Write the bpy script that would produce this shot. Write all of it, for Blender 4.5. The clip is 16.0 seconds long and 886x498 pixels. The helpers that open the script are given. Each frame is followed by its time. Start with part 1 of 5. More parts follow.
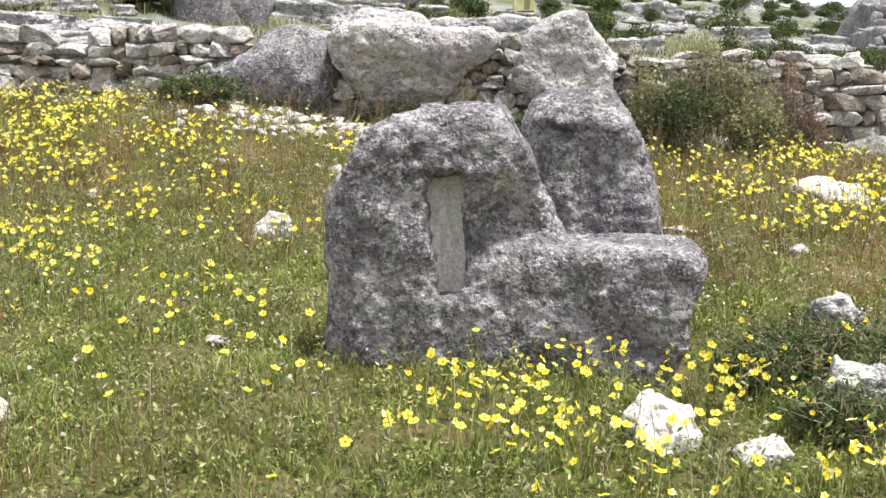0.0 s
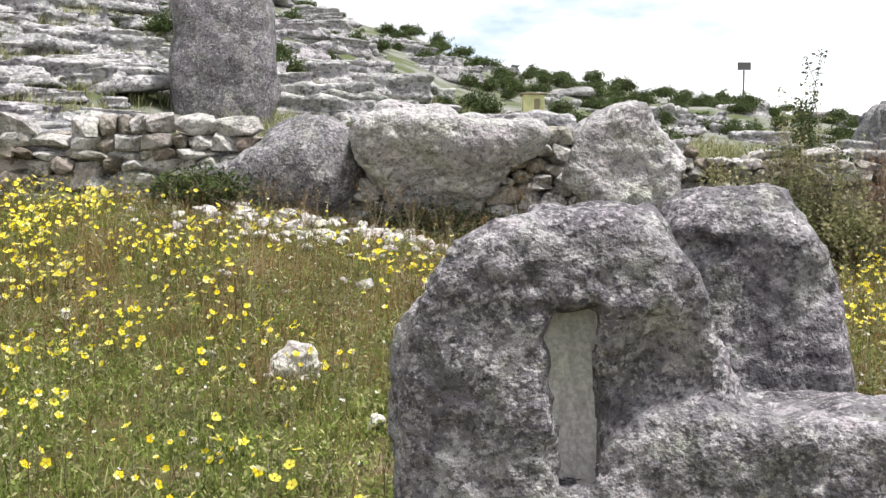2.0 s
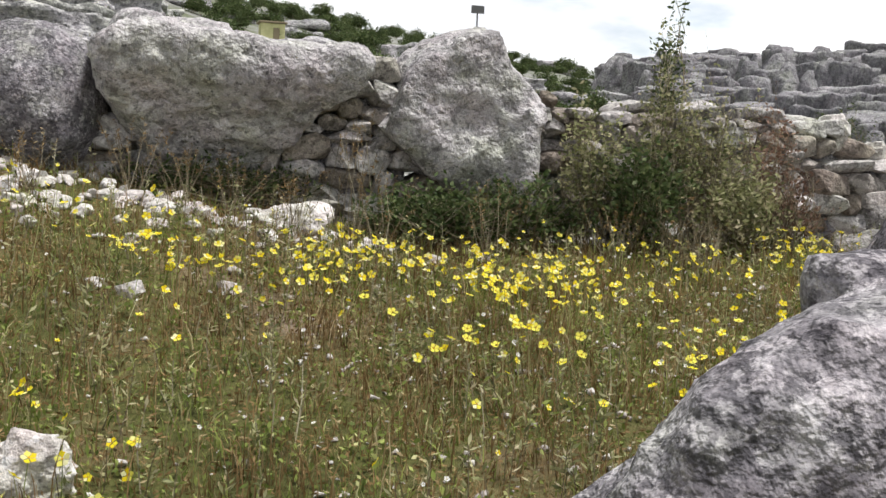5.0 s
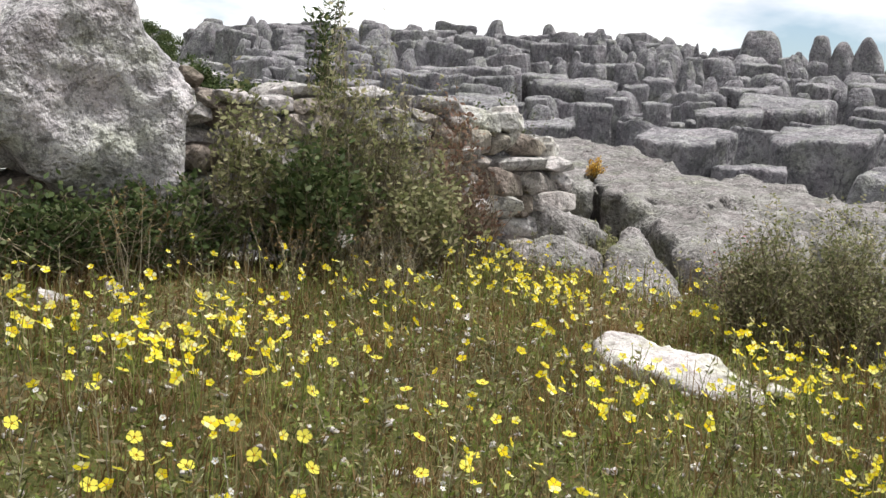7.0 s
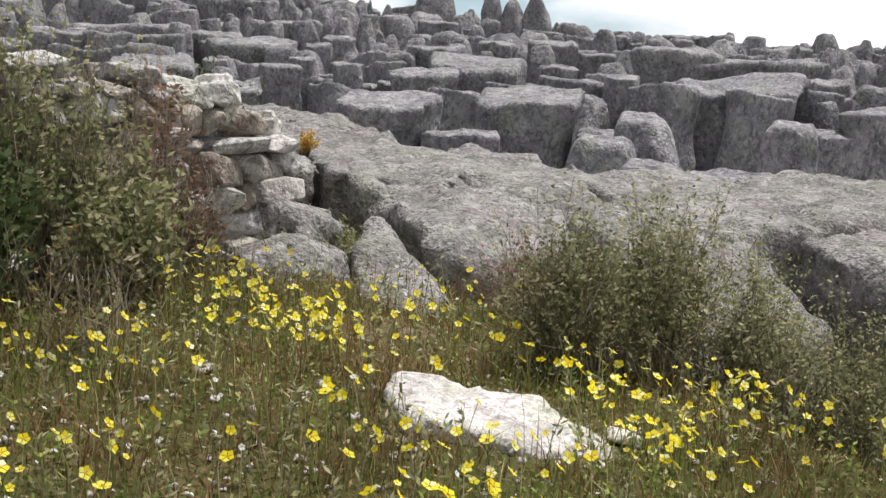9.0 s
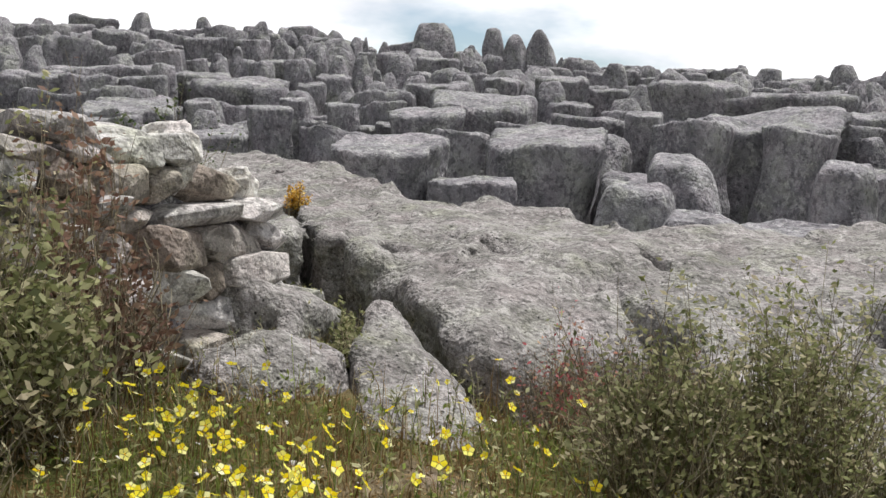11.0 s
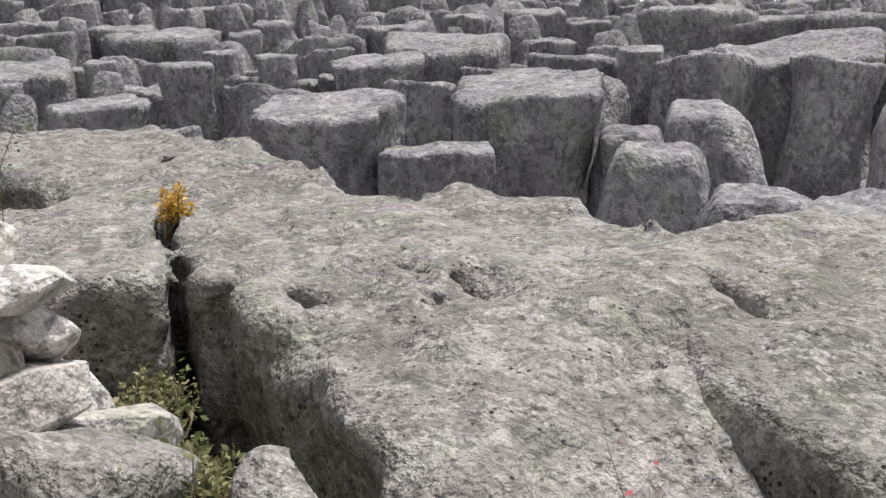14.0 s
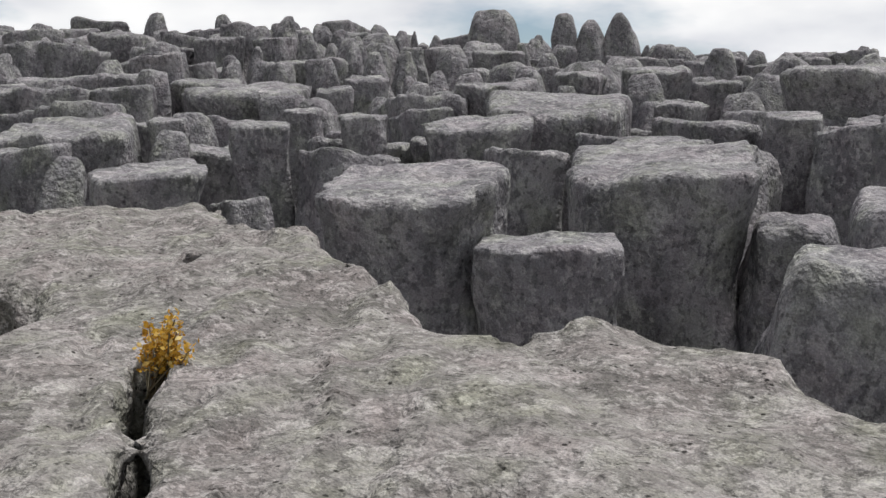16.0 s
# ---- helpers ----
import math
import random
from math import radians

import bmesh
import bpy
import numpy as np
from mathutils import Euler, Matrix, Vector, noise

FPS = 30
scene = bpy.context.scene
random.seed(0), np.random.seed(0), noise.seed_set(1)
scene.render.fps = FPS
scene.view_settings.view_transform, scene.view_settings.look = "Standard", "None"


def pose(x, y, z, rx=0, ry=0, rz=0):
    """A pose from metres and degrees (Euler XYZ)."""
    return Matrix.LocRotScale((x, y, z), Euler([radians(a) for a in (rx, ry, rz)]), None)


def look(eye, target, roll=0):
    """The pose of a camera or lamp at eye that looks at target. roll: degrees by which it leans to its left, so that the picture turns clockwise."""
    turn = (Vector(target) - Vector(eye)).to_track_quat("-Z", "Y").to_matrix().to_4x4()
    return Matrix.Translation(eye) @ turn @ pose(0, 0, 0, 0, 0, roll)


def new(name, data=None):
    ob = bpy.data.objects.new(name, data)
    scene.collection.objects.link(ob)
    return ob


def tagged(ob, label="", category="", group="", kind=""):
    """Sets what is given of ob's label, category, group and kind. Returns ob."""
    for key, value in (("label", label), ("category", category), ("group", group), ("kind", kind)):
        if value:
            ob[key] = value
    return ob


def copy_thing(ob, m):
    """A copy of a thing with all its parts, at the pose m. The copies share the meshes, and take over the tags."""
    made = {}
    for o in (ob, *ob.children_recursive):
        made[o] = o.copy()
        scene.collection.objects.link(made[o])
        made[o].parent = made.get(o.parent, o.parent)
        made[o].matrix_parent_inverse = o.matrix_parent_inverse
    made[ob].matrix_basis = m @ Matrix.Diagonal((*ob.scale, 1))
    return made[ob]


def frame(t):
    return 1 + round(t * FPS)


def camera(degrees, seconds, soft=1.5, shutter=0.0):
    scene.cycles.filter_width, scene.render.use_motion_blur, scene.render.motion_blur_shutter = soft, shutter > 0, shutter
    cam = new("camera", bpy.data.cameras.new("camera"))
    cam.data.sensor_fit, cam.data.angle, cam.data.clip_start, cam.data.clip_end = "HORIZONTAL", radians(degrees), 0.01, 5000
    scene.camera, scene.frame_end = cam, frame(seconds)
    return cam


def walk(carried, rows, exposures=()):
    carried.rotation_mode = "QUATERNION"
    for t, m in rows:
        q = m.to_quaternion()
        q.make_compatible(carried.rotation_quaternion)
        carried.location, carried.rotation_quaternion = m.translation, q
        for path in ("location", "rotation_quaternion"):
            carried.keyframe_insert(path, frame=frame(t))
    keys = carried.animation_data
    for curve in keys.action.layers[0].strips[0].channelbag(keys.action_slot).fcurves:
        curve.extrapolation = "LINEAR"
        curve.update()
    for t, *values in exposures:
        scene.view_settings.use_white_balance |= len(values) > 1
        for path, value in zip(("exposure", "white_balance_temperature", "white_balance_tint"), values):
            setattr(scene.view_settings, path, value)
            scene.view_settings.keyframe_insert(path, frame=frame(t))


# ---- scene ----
cam = camera(44.3, 16.0)
METRES, EYE, TILT, LEAN, TURN = 16.0, 1.5, -8.0, 0.0, 0.0
ROWS = [
    (0.0, 0.0, 0.0, 0.0, 0.0, 0.0, -0.0),
    (0.5, -0.0079, 0.0287, 0.0005, 2.64, 2.44, 1.51),
    (1.0, -0.0117, 0.0561, 0.0071, 3.75, 1.9, 0.42),
    (1.5, -0.025, 0.0887, 0.0139, 1.27, 3.63, -1.02),
    (2.0, -0.033, 0.1237, 0.0152, -0.61, 5.47, -0.44),
    (2.5, -0.042, 0.1548, 0.0218, -4.31, 1.58, 0.35),
    (3.0, -0.0546, 0.1895, 0.0267, -8.26, 1.78, -0.26),
    (5.5, -0.0669, 0.3454, 0.0582, -19.79, 1.98, 0.49),
    (6.0, -0.0637, 0.3756, 0.0664, -26.1, 0.72, 1.49),
    (6.5, -0.0575, 0.4066, 0.0681, -32.94, 1.54, 2.07),
    (7.0, -0.052, 0.4304, 0.075, -37.81, 0.58, 0.77),
    (7.5, -0.0443, 0.4565, 0.0813, -46.37, -2.51, 3.5),
    (8.0, -0.034, 0.4823, 0.0854, -46.67, 1.52, 3.55),
    (8.5, -0.0158, 0.5007, 0.09, -50.24, -0.42, 1.25),
    (9.0, 0.0, 0.5235, 0.0942, -55.23, -2.29, 3.72),
    (9.5, 0.0146, 0.5411, 0.1009, -57.44, -2.27, 5.72),
    (12.0, 0.1413, 0.6226, 0.115, -54.11, 0.48, 4.09),
    (12.5, 0.1678, 0.6345, 0.1206, -54.86, -2.08, 5.21),
    (13.0, 0.195, 0.649, 0.1219, -53.0, -1.58, 6.24),
    (13.5, 0.2175, 0.668, 0.1264, -53.93, -1.67, 5.25),
    (14.0, 0.2428, 0.6891, 0.1346, -56.88, -3.53, 7.85),
    (14.5, 0.2738, 0.7078, 0.137, -55.43, -2.13, 6.84),
    (15.0, 0.2963, 0.7237, 0.1423, -54.78, -1.42, 4.8),
    (15.5, 0.3264, 0.7461, 0.1524, -55.05, -0.19, 8.02),
    (16.0, 0.3531, 0.7645, 0.1554, -51.57, 0.0, 6.26),
]
walk(cam, [(t, pose(0, 0, EYE, TILT, LEAN, TURN) @ pose(METRES * x, METRES * y, METRES * z, 90 + pitch, roll, yaw)) for t, x, y, z, yaw, pitch, roll in ROWS],
     [(0.0, 0.72), (1.5, 0.62), (2.5, 0.35), (3.2, 0.38), (5.3, 0.1), (7.5, 0.2), (9.0, 0.08), (12.0, 0.04), (14.5, 0.12), (15.5, -0.2), (16.0, -0.36)])

# ---- world and sun ----
world = bpy.data.worlds.new("sky")
scene.world = world
world.use_nodes = True
SUN_EL, SUN_AZ = 72.0, 112.0
wn, wl = world.node_tree.nodes, world.node_tree.links
wn.clear()
w_out = wn.new("ShaderNodeOutputWorld")
w_bg = wn.new("ShaderNodeBackground")
w_sky = wn.new("ShaderNodeTexSky")
w_sky.sky_type, w_sky.sun_disc = "NISHITA", False
w_sky.sun_elevation, w_sky.sun_rotation = radians(SUN_EL), radians(SUN_AZ)
w_co = wn.new("ShaderNodeTexCoord")
w_map = wn.new("ShaderNodeMapping")
w_map.inputs["Scale"].default_value = (1.6, 1.6, 4.5)
w_map.inputs["Location"].default_value = (0.35, 0.1, 0.0)
w_n = wn.new("ShaderNodeTexNoise")
w_n.inputs["Scale"].default_value, w_n.inputs["Detail"].default_value, w_n.inputs["Roughness"].default_value = 1.7, 6.0, 0.55
w_r = wn.new("ShaderNodeValToRGB")
w_r.color_ramp.elements[0].position, w_r.color_ramp.elements[1].position = 0.33, 0.47
w_n2 = wn.new("ShaderNodeTexNoise")
w_n2.inputs["Scale"].default_value, w_n2.inputs["Detail"].default_value = 3.2, 7.0
w_r2 = wn.new("ShaderNodeValToRGB")
w_r2.color_ramp.elements[0].position, w_r2.color_ramp.elements[1].position = 0.36, 0.62
w_r2.color_ramp.elements[0].color, w_r2.color_ramp.elements[1].color = (0.72, 0.735, 0.78, 1), (1.0, 1.0, 1.0, 1)
w_gain = wn.new("ShaderNodeVectorMath")
w_gain.operation = "SCALE"
w_gain.inputs["Scale"].default_value = 0.12
w_mix = wn.new("ShaderNodeMix")
w_mix.data_type = "RGBA"
wl.new(w_co.outputs["Generated"], w_map.inputs["Vector"])
wl.new(w_map.outputs[0], w_n.inputs["Vector"])
wl.new(w_map.outputs[0], w_n2.inputs["Vector"])
wl.new(w_n.outputs["Fac"], w_r.inputs[0])
wl.new(w_n2.outputs["Fac"], w_r2.inputs[0])
wl.new(w_sky.outputs[0], w_gain.inputs[0])
wl.new(w_r.outputs[0], w_mix.inputs["Factor"])
wl.new(w_gain.outputs[0], w_mix.inputs["A"])
w_sep = wn.new("ShaderNodeSeparateXYZ")
w_high = wn.new("ShaderNodeMapRange")
w_high.inputs["From Min"].default_value, w_high.inputs["From Max"].default_value = 0.08, 0.75
w_high.inputs["To Min"].default_value, w_high.inputs["To Max"].default_value = 1.35, 0.38
w_cloud = wn.new("ShaderNodeVectorMath")
w_cloud.operation = "SCALE"
wl.new(w_co.outputs["Generated"], w_sep.inputs[0])
wl.new(w_sep.outputs["Z"], w_high.inputs["Value"])
wl.new(w_r2.outputs[0], w_cloud.inputs[0])
wl.new(w_high.outputs[0], w_cloud.inputs["Scale"])
wl.new(w_cloud.outputs[0], w_mix.inputs["B"])
wl.new(w_mix.outputs["Result"], w_bg.inputs["Color"])
w_bg.inputs["Strength"].default_value = 1.0
wl.new(w_bg.outputs[0], w_out.inputs[0])

sun = new("sun", bpy.data.lights.new("sun", "SUN"))
sun.data.energy, sun.data.angle, sun.data.color = 4.9, radians(10), (1.0, 0.975, 0.945)
s_dir = Vector((math.sin(radians(SUN_AZ)) * math.cos(radians(SUN_EL)), math.cos(radians(SUN_AZ)) * math.cos(radians(SUN_EL)), math.sin(radians(SUN_EL))))
sun.matrix_world = look(s_dir * 60, (0, 0, 0))


# ---- materials ----
def ramp(nodes, stops):
    r = nodes.new("ShaderNodeValToRGB")
    e = r.color_ramp.elements
    e[0].position, e[0].color = stops[0][0], (*stops[0][1], 1)
    e[1].position, e[1].color = stops[-1][0], (*stops[-1][1], 1)
    for p, c in stops[1:-1]:
        e.new(p).color = (*c, 1)
    return r


def shader(name, rough=0.9):
    m = bpy.data.materials.new(name)
    m.use_nodes = True
    n, l = m.node_tree.nodes, m.node_tree.links
    b = n["Principled BSDF"]
    b.inputs["Roughness"].default_value = rough
    b.inputs["Specular IOR Level"].default_value = 0.15
    return m, n, l, b


def tex_noise(n, l, vec, scale, detail=5.0, rough=0.6):
    t = n.new("ShaderNodeTexNoise")
    t.inputs["Scale"].default_value, t.inputs["Detail"].default_value, t.inputs["Roughness"].default_value = scale, detail, rough
    l.new(vec, t.inputs["Vector"])
    return t.outputs["Fac"]


def mixed(n, l, fac, a, b, mode="MIX"):
    m = n.new("ShaderNodeMix")
    m.data_type, m.blend_type = "RGBA", mode
    for sock, v in ((m.inputs["Factor"], fac), (m.inputs["A"], a), (m.inputs["B"], b)):
        if isinstance(v, (int, float)):
            sock.default_value = v
        elif isinstance(v, tuple):
            sock.default_value = (*v, 1)
        else:
            l.new(v, sock)
    return m.outputs["Result"]


def limestone(name, dark, mid, light, lichen=0.6, stain_shade=0.6, size=1.0, relief=0.5, stretch=1.0, pits=0.7, vary=False):
    """Weathered limestone: broad tone patches, crisp pale lichen flecks, dark crusts; small shade painted as dark
    specks and solution pits.
    """
    m, n, l, b = shader(name, 0.95)
    geo = n.new("ShaderNodeNewGeometry")
    pos = geo.outputs["Position"]
    mp = n.new("ShaderNodeMapping")
    mp.inputs["Scale"].default_value = (1.0, 1.0, stretch)
    l.new(pos, mp.inputs["Vector"])
    pos_s = mp.outputs[0]

    def mask(scale, detail, rough, lo, hi, top, vec=pos_s):
        f = tex_noise(n, l, vec, scale / size, detail, rough)
        r = ramp(n, [(lo, (0, 0, 0)), (hi, (top,) * 3)])
        l.new(f, r.inputs[0])
        return f, r.outputs[0]

    broad = ramp(n, [(0.36, tuple(c * 0.72 for c in mid)), (0.5, mid), (0.64, tuple(0.55 * c + 0.45 * k for c, k in zip(mid, light)))])
    l.new(tex_noise(n, l, pos_s, 1.7 / size, 7, 0.68), broad.inputs[0])
    col = broad.outputs[0]
    crust_f, crust = mask(4.2, 6, 0.6, 0.53, 0.575, stain_shade)
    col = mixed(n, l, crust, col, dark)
    fleck_f, fleck = mask(21.0, 3, 0.55, 0.53, 0.57, lichen)
    _, patch = mask(2.6, 5, 0.6, 0.4, 0.55, 1.0)
    col = mixed(n, l, mixed(n, l, 1.0, fleck, patch, "MULTIPLY"), col, light)
    # dark specks put the small shade of the rough surface into the colour
    dark_f, shade_speck = mask(15.0, 4, 0.6, 0.55, 0.585, min(1.0, stain_shade * 1.3))
    col = mixed(n, l, shade_speck, col, tuple(c * 0.8 for c in dark))
    _, big = mask(6.5, 6, 0.7, 0.57, 0.61, lichen * 0.9)
    col = mixed(n, l, big, col, tuple(min(0.8, c * 1.15) for c in light))
    # pits are colour only: the shade in their hollows is painted dark
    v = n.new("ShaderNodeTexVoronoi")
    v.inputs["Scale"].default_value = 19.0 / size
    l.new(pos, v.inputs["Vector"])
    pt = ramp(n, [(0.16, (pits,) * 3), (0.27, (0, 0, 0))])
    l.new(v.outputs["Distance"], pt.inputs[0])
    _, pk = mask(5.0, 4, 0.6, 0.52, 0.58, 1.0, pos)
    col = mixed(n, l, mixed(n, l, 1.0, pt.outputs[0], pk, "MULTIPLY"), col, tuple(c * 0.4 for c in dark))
    grain = ramp(n, [(0.4, (0.72, 0.72, 0.73)), (0.6, (1.22, 1.21, 1.19))])
    l.new(tex_noise(n, l, pos, 85.0 / size, 2, 0.6), grain.inputs[0])
    col = mixed(n, l, 0.6, col, grain.outputs[0], "MULTIPLY")
    hue = ramp(n, [(0.34, (1.04, 0.98, 1.02)), (0.47, (1.01, 0.99, 1.02)), (0.54, (1.0, 1.0, 1.0)), (0.68, (0.99, 1.02, 0.92))])
    l.new(tex_noise(n, l, pos, 2.3 / size, 5, 0.62), hue.inputs[0])
    col = mixed(n, l, 1.0, col, hue.outputs[0], "MULTIPLY")
    if vary:
        info = n.new("ShaderNodeObjectInfo")
        tint = ramp(n, [(0.0, (0.45, 0.39, 0.33)), (0.3, (0.74, 0.69, 0.62)), (0.6, (1.0, 0.99, 0.97)), (1.0, (1.08, 1.08, 1.07))])
        l.new(info.outputs["Random"], tint.inputs[0])
        col = mixed(n, l, 1.0, col, tint.outputs[0], "MULTIPLY")
    l.new(col, b.inputs["Base Color"])
    bump = n.new("ShaderNodeBump")
    bump.inputs["Strength"].default_value, bump.inputs["Distance"].default_value = relief, 0.09 * size
    h1 = n.new("ShaderNodeMath")
    h1.operation = "MULTIPLY_ADD"
    l.new(tex_noise(n, l, pos, 34.0 / size, 2, 0.5), h1.inputs[0])
    h1.inputs[1].default_value = 0.42
    l.new(tex_noise(n, l, pos, 11.0 / size, 3, 0.5), h1.inputs[2])
    h2 = n.new("ShaderNodeMath")
    h2.operation = "MULTIPLY_ADD"
    l.new(dark_f, h2.inputs[0])
    h2.inputs[1].default_value = -0.5
    l.new(h1.outputs[0], h2.inputs[2])
    l.new(h2.outputs[0], bump.inputs["Height"])
    l.new(bump.outputs[0], b.inputs["Normal"])
    return m


def leafy(name, stops, rough=0.6, through_light=0.35):
    """Plant material: colour varies from leaf to leaf."""
    m, n, l, b = shader(name, rough)
    geo = n.new("ShaderNodeNewGeometry")
    r = ramp(n, stops)
    l.new(geo.outputs["Random Per Island"], r.inputs[0])
    big = tex_noise(n, l, geo.outputs["Position"], 1.3, 3)
    tone = ramp(n, [(0.3, (0.72, 0.72, 0.72)), (0.7, (1.15, 1.15, 1.15))])
    l.new(big, tone.inputs[0])
    col = mixed(n, l, 1.0, r.outputs[0], tone.outputs[0], "MULTIPLY")
    l.new(col, b.inputs["Base Color"])
    tr = n.new("ShaderNodeBsdfTranslucent")
    l.new(col, tr.inputs["Color"])
    mx = n.new("ShaderNodeMixShader")
    mx.inputs[0].default_value = through_light
    l.new(b.outputs[0], mx.inputs[1])
    l.new(tr.outputs[0], mx.inputs[2])
    l.new(mx.outputs[0], n["Material Output"].inputs["Surface"])
    return m


def earth():
    m, n, l, b = shader("earth", 1.0)
    geo = n.new("ShaderNodeNewGeometry")
    pos = geo.outputs["Position"]
    r1 = ramp(n, [(0.3, (0.06, 0.065, 0.022)), (0.48, (0.12, 0.125, 0.04)), (0.6, (0.19, 0.15, 0.075)), (0.72, (0.34, 0.27, 0.2))])
    l.new(tex_noise(n, l, pos, 0.9, 8, 0.7), r1.inputs[0])
    g = ramp(n, [(0.3, (0.45, 0.45, 0.45)), (0.7, (1.2, 1.2, 1.2))])
    l.new(tex_noise(n, l, pos, 22.0, 6, 0.75), g.inputs[0])
    col = mixed(n, l, 1.0, r1.outputs[0], g.outputs[0], "MULTIPLY")
    far = ramp(n, [(0.42, (0.1, 0.12, 0.055)), (0.56, (0.24, 0.24, 0.22))])
    l.new(tex_noise(n, l, pos, 0.35, 8, 0.65), far.inputs[0])
    sep = n.new("ShaderNodeSeparateXYZ")
    l.new(pos, sep.inputs[0])
    mr = n.new("ShaderNodeMapRange")
    mr.inputs["From Min"].default_value, mr.inputs["From Max"].default_value = 14.0, 20.0
    l.new(sep.outputs["Y"], mr.inputs["Value"])
    col = mixed(n, l, mr.outputs[0], col, far.outputs[0])
    l.new(col, b.inputs["Base Color"])
    bump = n.new("ShaderNodeBump")
    bump.inputs["Strength"].default_value, bump.inputs["Distance"].default_value = 0.8, 0.05
    l.new(tex_noise(n, l, pos, 16.0, 8, 0.75), bump.inputs["Height"])
    l.new(bump.outputs[0], b.inputs["Normal"])
    return m


M_BOULDER = limestone("grey_boulder_stone", (0.045, 0.043, 0.05), (0.175, 0.168, 0.178), (0.55, 0.535, 0.535), 0.48, 0.45, 0.5, 0.75)
M_PALE = limestone("pale_boulder_stone", (0.15, 0.145, 0.148), (0.41, 0.4, 0.394), (0.64, 0.625, 0.61), 0.5, 0.42, 0.85, 0.75)
M_WALL = limestone("wall_stone", (0.11, 0.107, 0.102), (0.4, 0.392, 0.378), (0.64, 0.625, 0.6), 0.5, 0.4, 1.0, 0.5, 1.0, 0.6, True)
M_WHITE = limestone("white_broken_stone", (0.28, 0.25, 0.225), (0.56, 0.535, 0.5), (0.76, 0.74, 0.7), 0.6, 0.4, 0.7)
M_SCAR = limestone("pale_smooth_scar", (0.2, 0.197, 0.187), (0.66, 0.65, 0.62), (0.74, 0.73, 0.7), 0.3, 0.2, 1.6, 0.3, 0.3, 0.0)
M_SLAB = limestone("pavement_stone", (0.085, 0.081, 0.075), (0.24, 0.231, 0.216), (0.45, 0.437, 0.415), 0.5, 0.38, 0.8, 0.8, 1.0, 1.0)
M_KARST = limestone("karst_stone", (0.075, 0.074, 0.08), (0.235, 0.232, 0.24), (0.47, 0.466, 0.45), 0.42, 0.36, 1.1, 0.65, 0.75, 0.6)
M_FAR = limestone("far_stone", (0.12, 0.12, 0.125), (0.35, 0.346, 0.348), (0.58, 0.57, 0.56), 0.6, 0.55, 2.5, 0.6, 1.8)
M_EARTH = earth()
M_GRASS = leafy("green_grass", [(0.0, (0.085, 0.118, 0.028)), (0.35, (0.19, 0.245, 0.056)), (0.75, (0.34, 0.39, 0.112)), (1.0, (0.6, 0.56, 0.32))], 0.6, 0.32)
M_DRY = leafy("dry_grass", [(0.0, (0.1, 0.065, 0.022)), (0.35, (0.22, 0.137, 0.06)), (0.75, (0.32, 0.215, 0.1)), (1.0, (0.46, 0.39, 0.235))], 0.7, 0.25)
M_LEAF = leafy("shrub_leaves", [(0.0, (0.1, 0.115, 0.05)), (0.4, (0.26, 0.275, 0.12)), (0.8, (0.44, 0.43, 0.24)), (1.0, (0.6, 0.52, 0.36))], 0.6, 0.42)
M_DARKLEAF = leafy("dark_leaves", [(0.0, (0.035, 0.058, 0.02)), (0.6, (0.085, 0.12, 0.042)), (1.0, (0.17, 0.2, 0.085))])
M_RUST = leafy("rusty_leaves", [(0.0, (0.13, 0.075, 0.055)), (0.5, (0.25, 0.15, 0.11)), (1.0, (0.38, 0.27, 0.19))])
M_RED = leafy("red_leaves", [(0.0, (0.3, 0.07, 0.07)), (0.6, (0.48, 0.14, 0.15)), (1.0, (0.45, 0.3, 0.16))])
M_TWIG = leafy("twigs", [(0.0, (0.1, 0.08, 0.05)), (0.6, (0.24, 0.2, 0.13)), (1.0, (0.42, 0.38, 0.28))], 0.8, 0.0)
M_PETAL = leafy("yellow_petals", [(0.0, (0.88, 0.66, 0.01)), (0.45, (0.93, 0.82, 0.04)), (0.8, (0.95, 0.9, 0.25)), (1.0, (0.94, 0.91, 0.6))], 0.6, 0.4)
M_CORE = leafy("flower_core", [(0.0, (0.6, 0.3, 0.01)), (1.0, (0.75, 0.42, 0.02))], 0.8, 0.0)
M_WPETAL = leafy("white_petals", [(0.0, (0.7, 0.7, 0.66)), (1.0, (0.85, 0.85, 0.82))], 0.6, 0.3)
M_GOLD = leafy("golden_bracts", [(0.0, (0.4, 0.2, 0.03)), (0.6, (0.6, 0.36, 0.05)), (1.0, (0.75, 0.6, 0.25))], 0.7, 0.2)


# ---- building tools ----
GRADS = np.random.RandomState(7).normal(size=(256, 3))
GRADS /= np.linalg.norm(GRADS, axis=1)[:, None]
PERM = np.random.RandomState(3).permutation(256)
PERM = np.concatenate([PERM, PERM, PERM])


def perlin(p):
    """Gradient noise at points p (n, 3), about -0.7 to 0.7."""
    i = np.floor(p).astype(int)
    f = p - i
    u = f * f * f * (f * (f * 6 - 15) + 10)
    i &= 255
    total = np.zeros(len(p))
    for dx in (0, 1):
        for dy in (0, 1):
            for dz in (0, 1):
                h = PERM[PERM[PERM[(i[:, 0] + dx) & 255] + ((i[:, 1] + dy) & 255)] + ((i[:, 2] + dz) & 255)]
                d = ((f - (dx, dy, dz)) * GRADS[h]).sum(1)
                w = (u[:, 0] if dx else 1 - u[:, 0]) * (u[:, 1] if dy else 1 - u[:, 1]) * (u[:, 2] if dz else 1 - u[:, 2])
                total += w * d
    return total


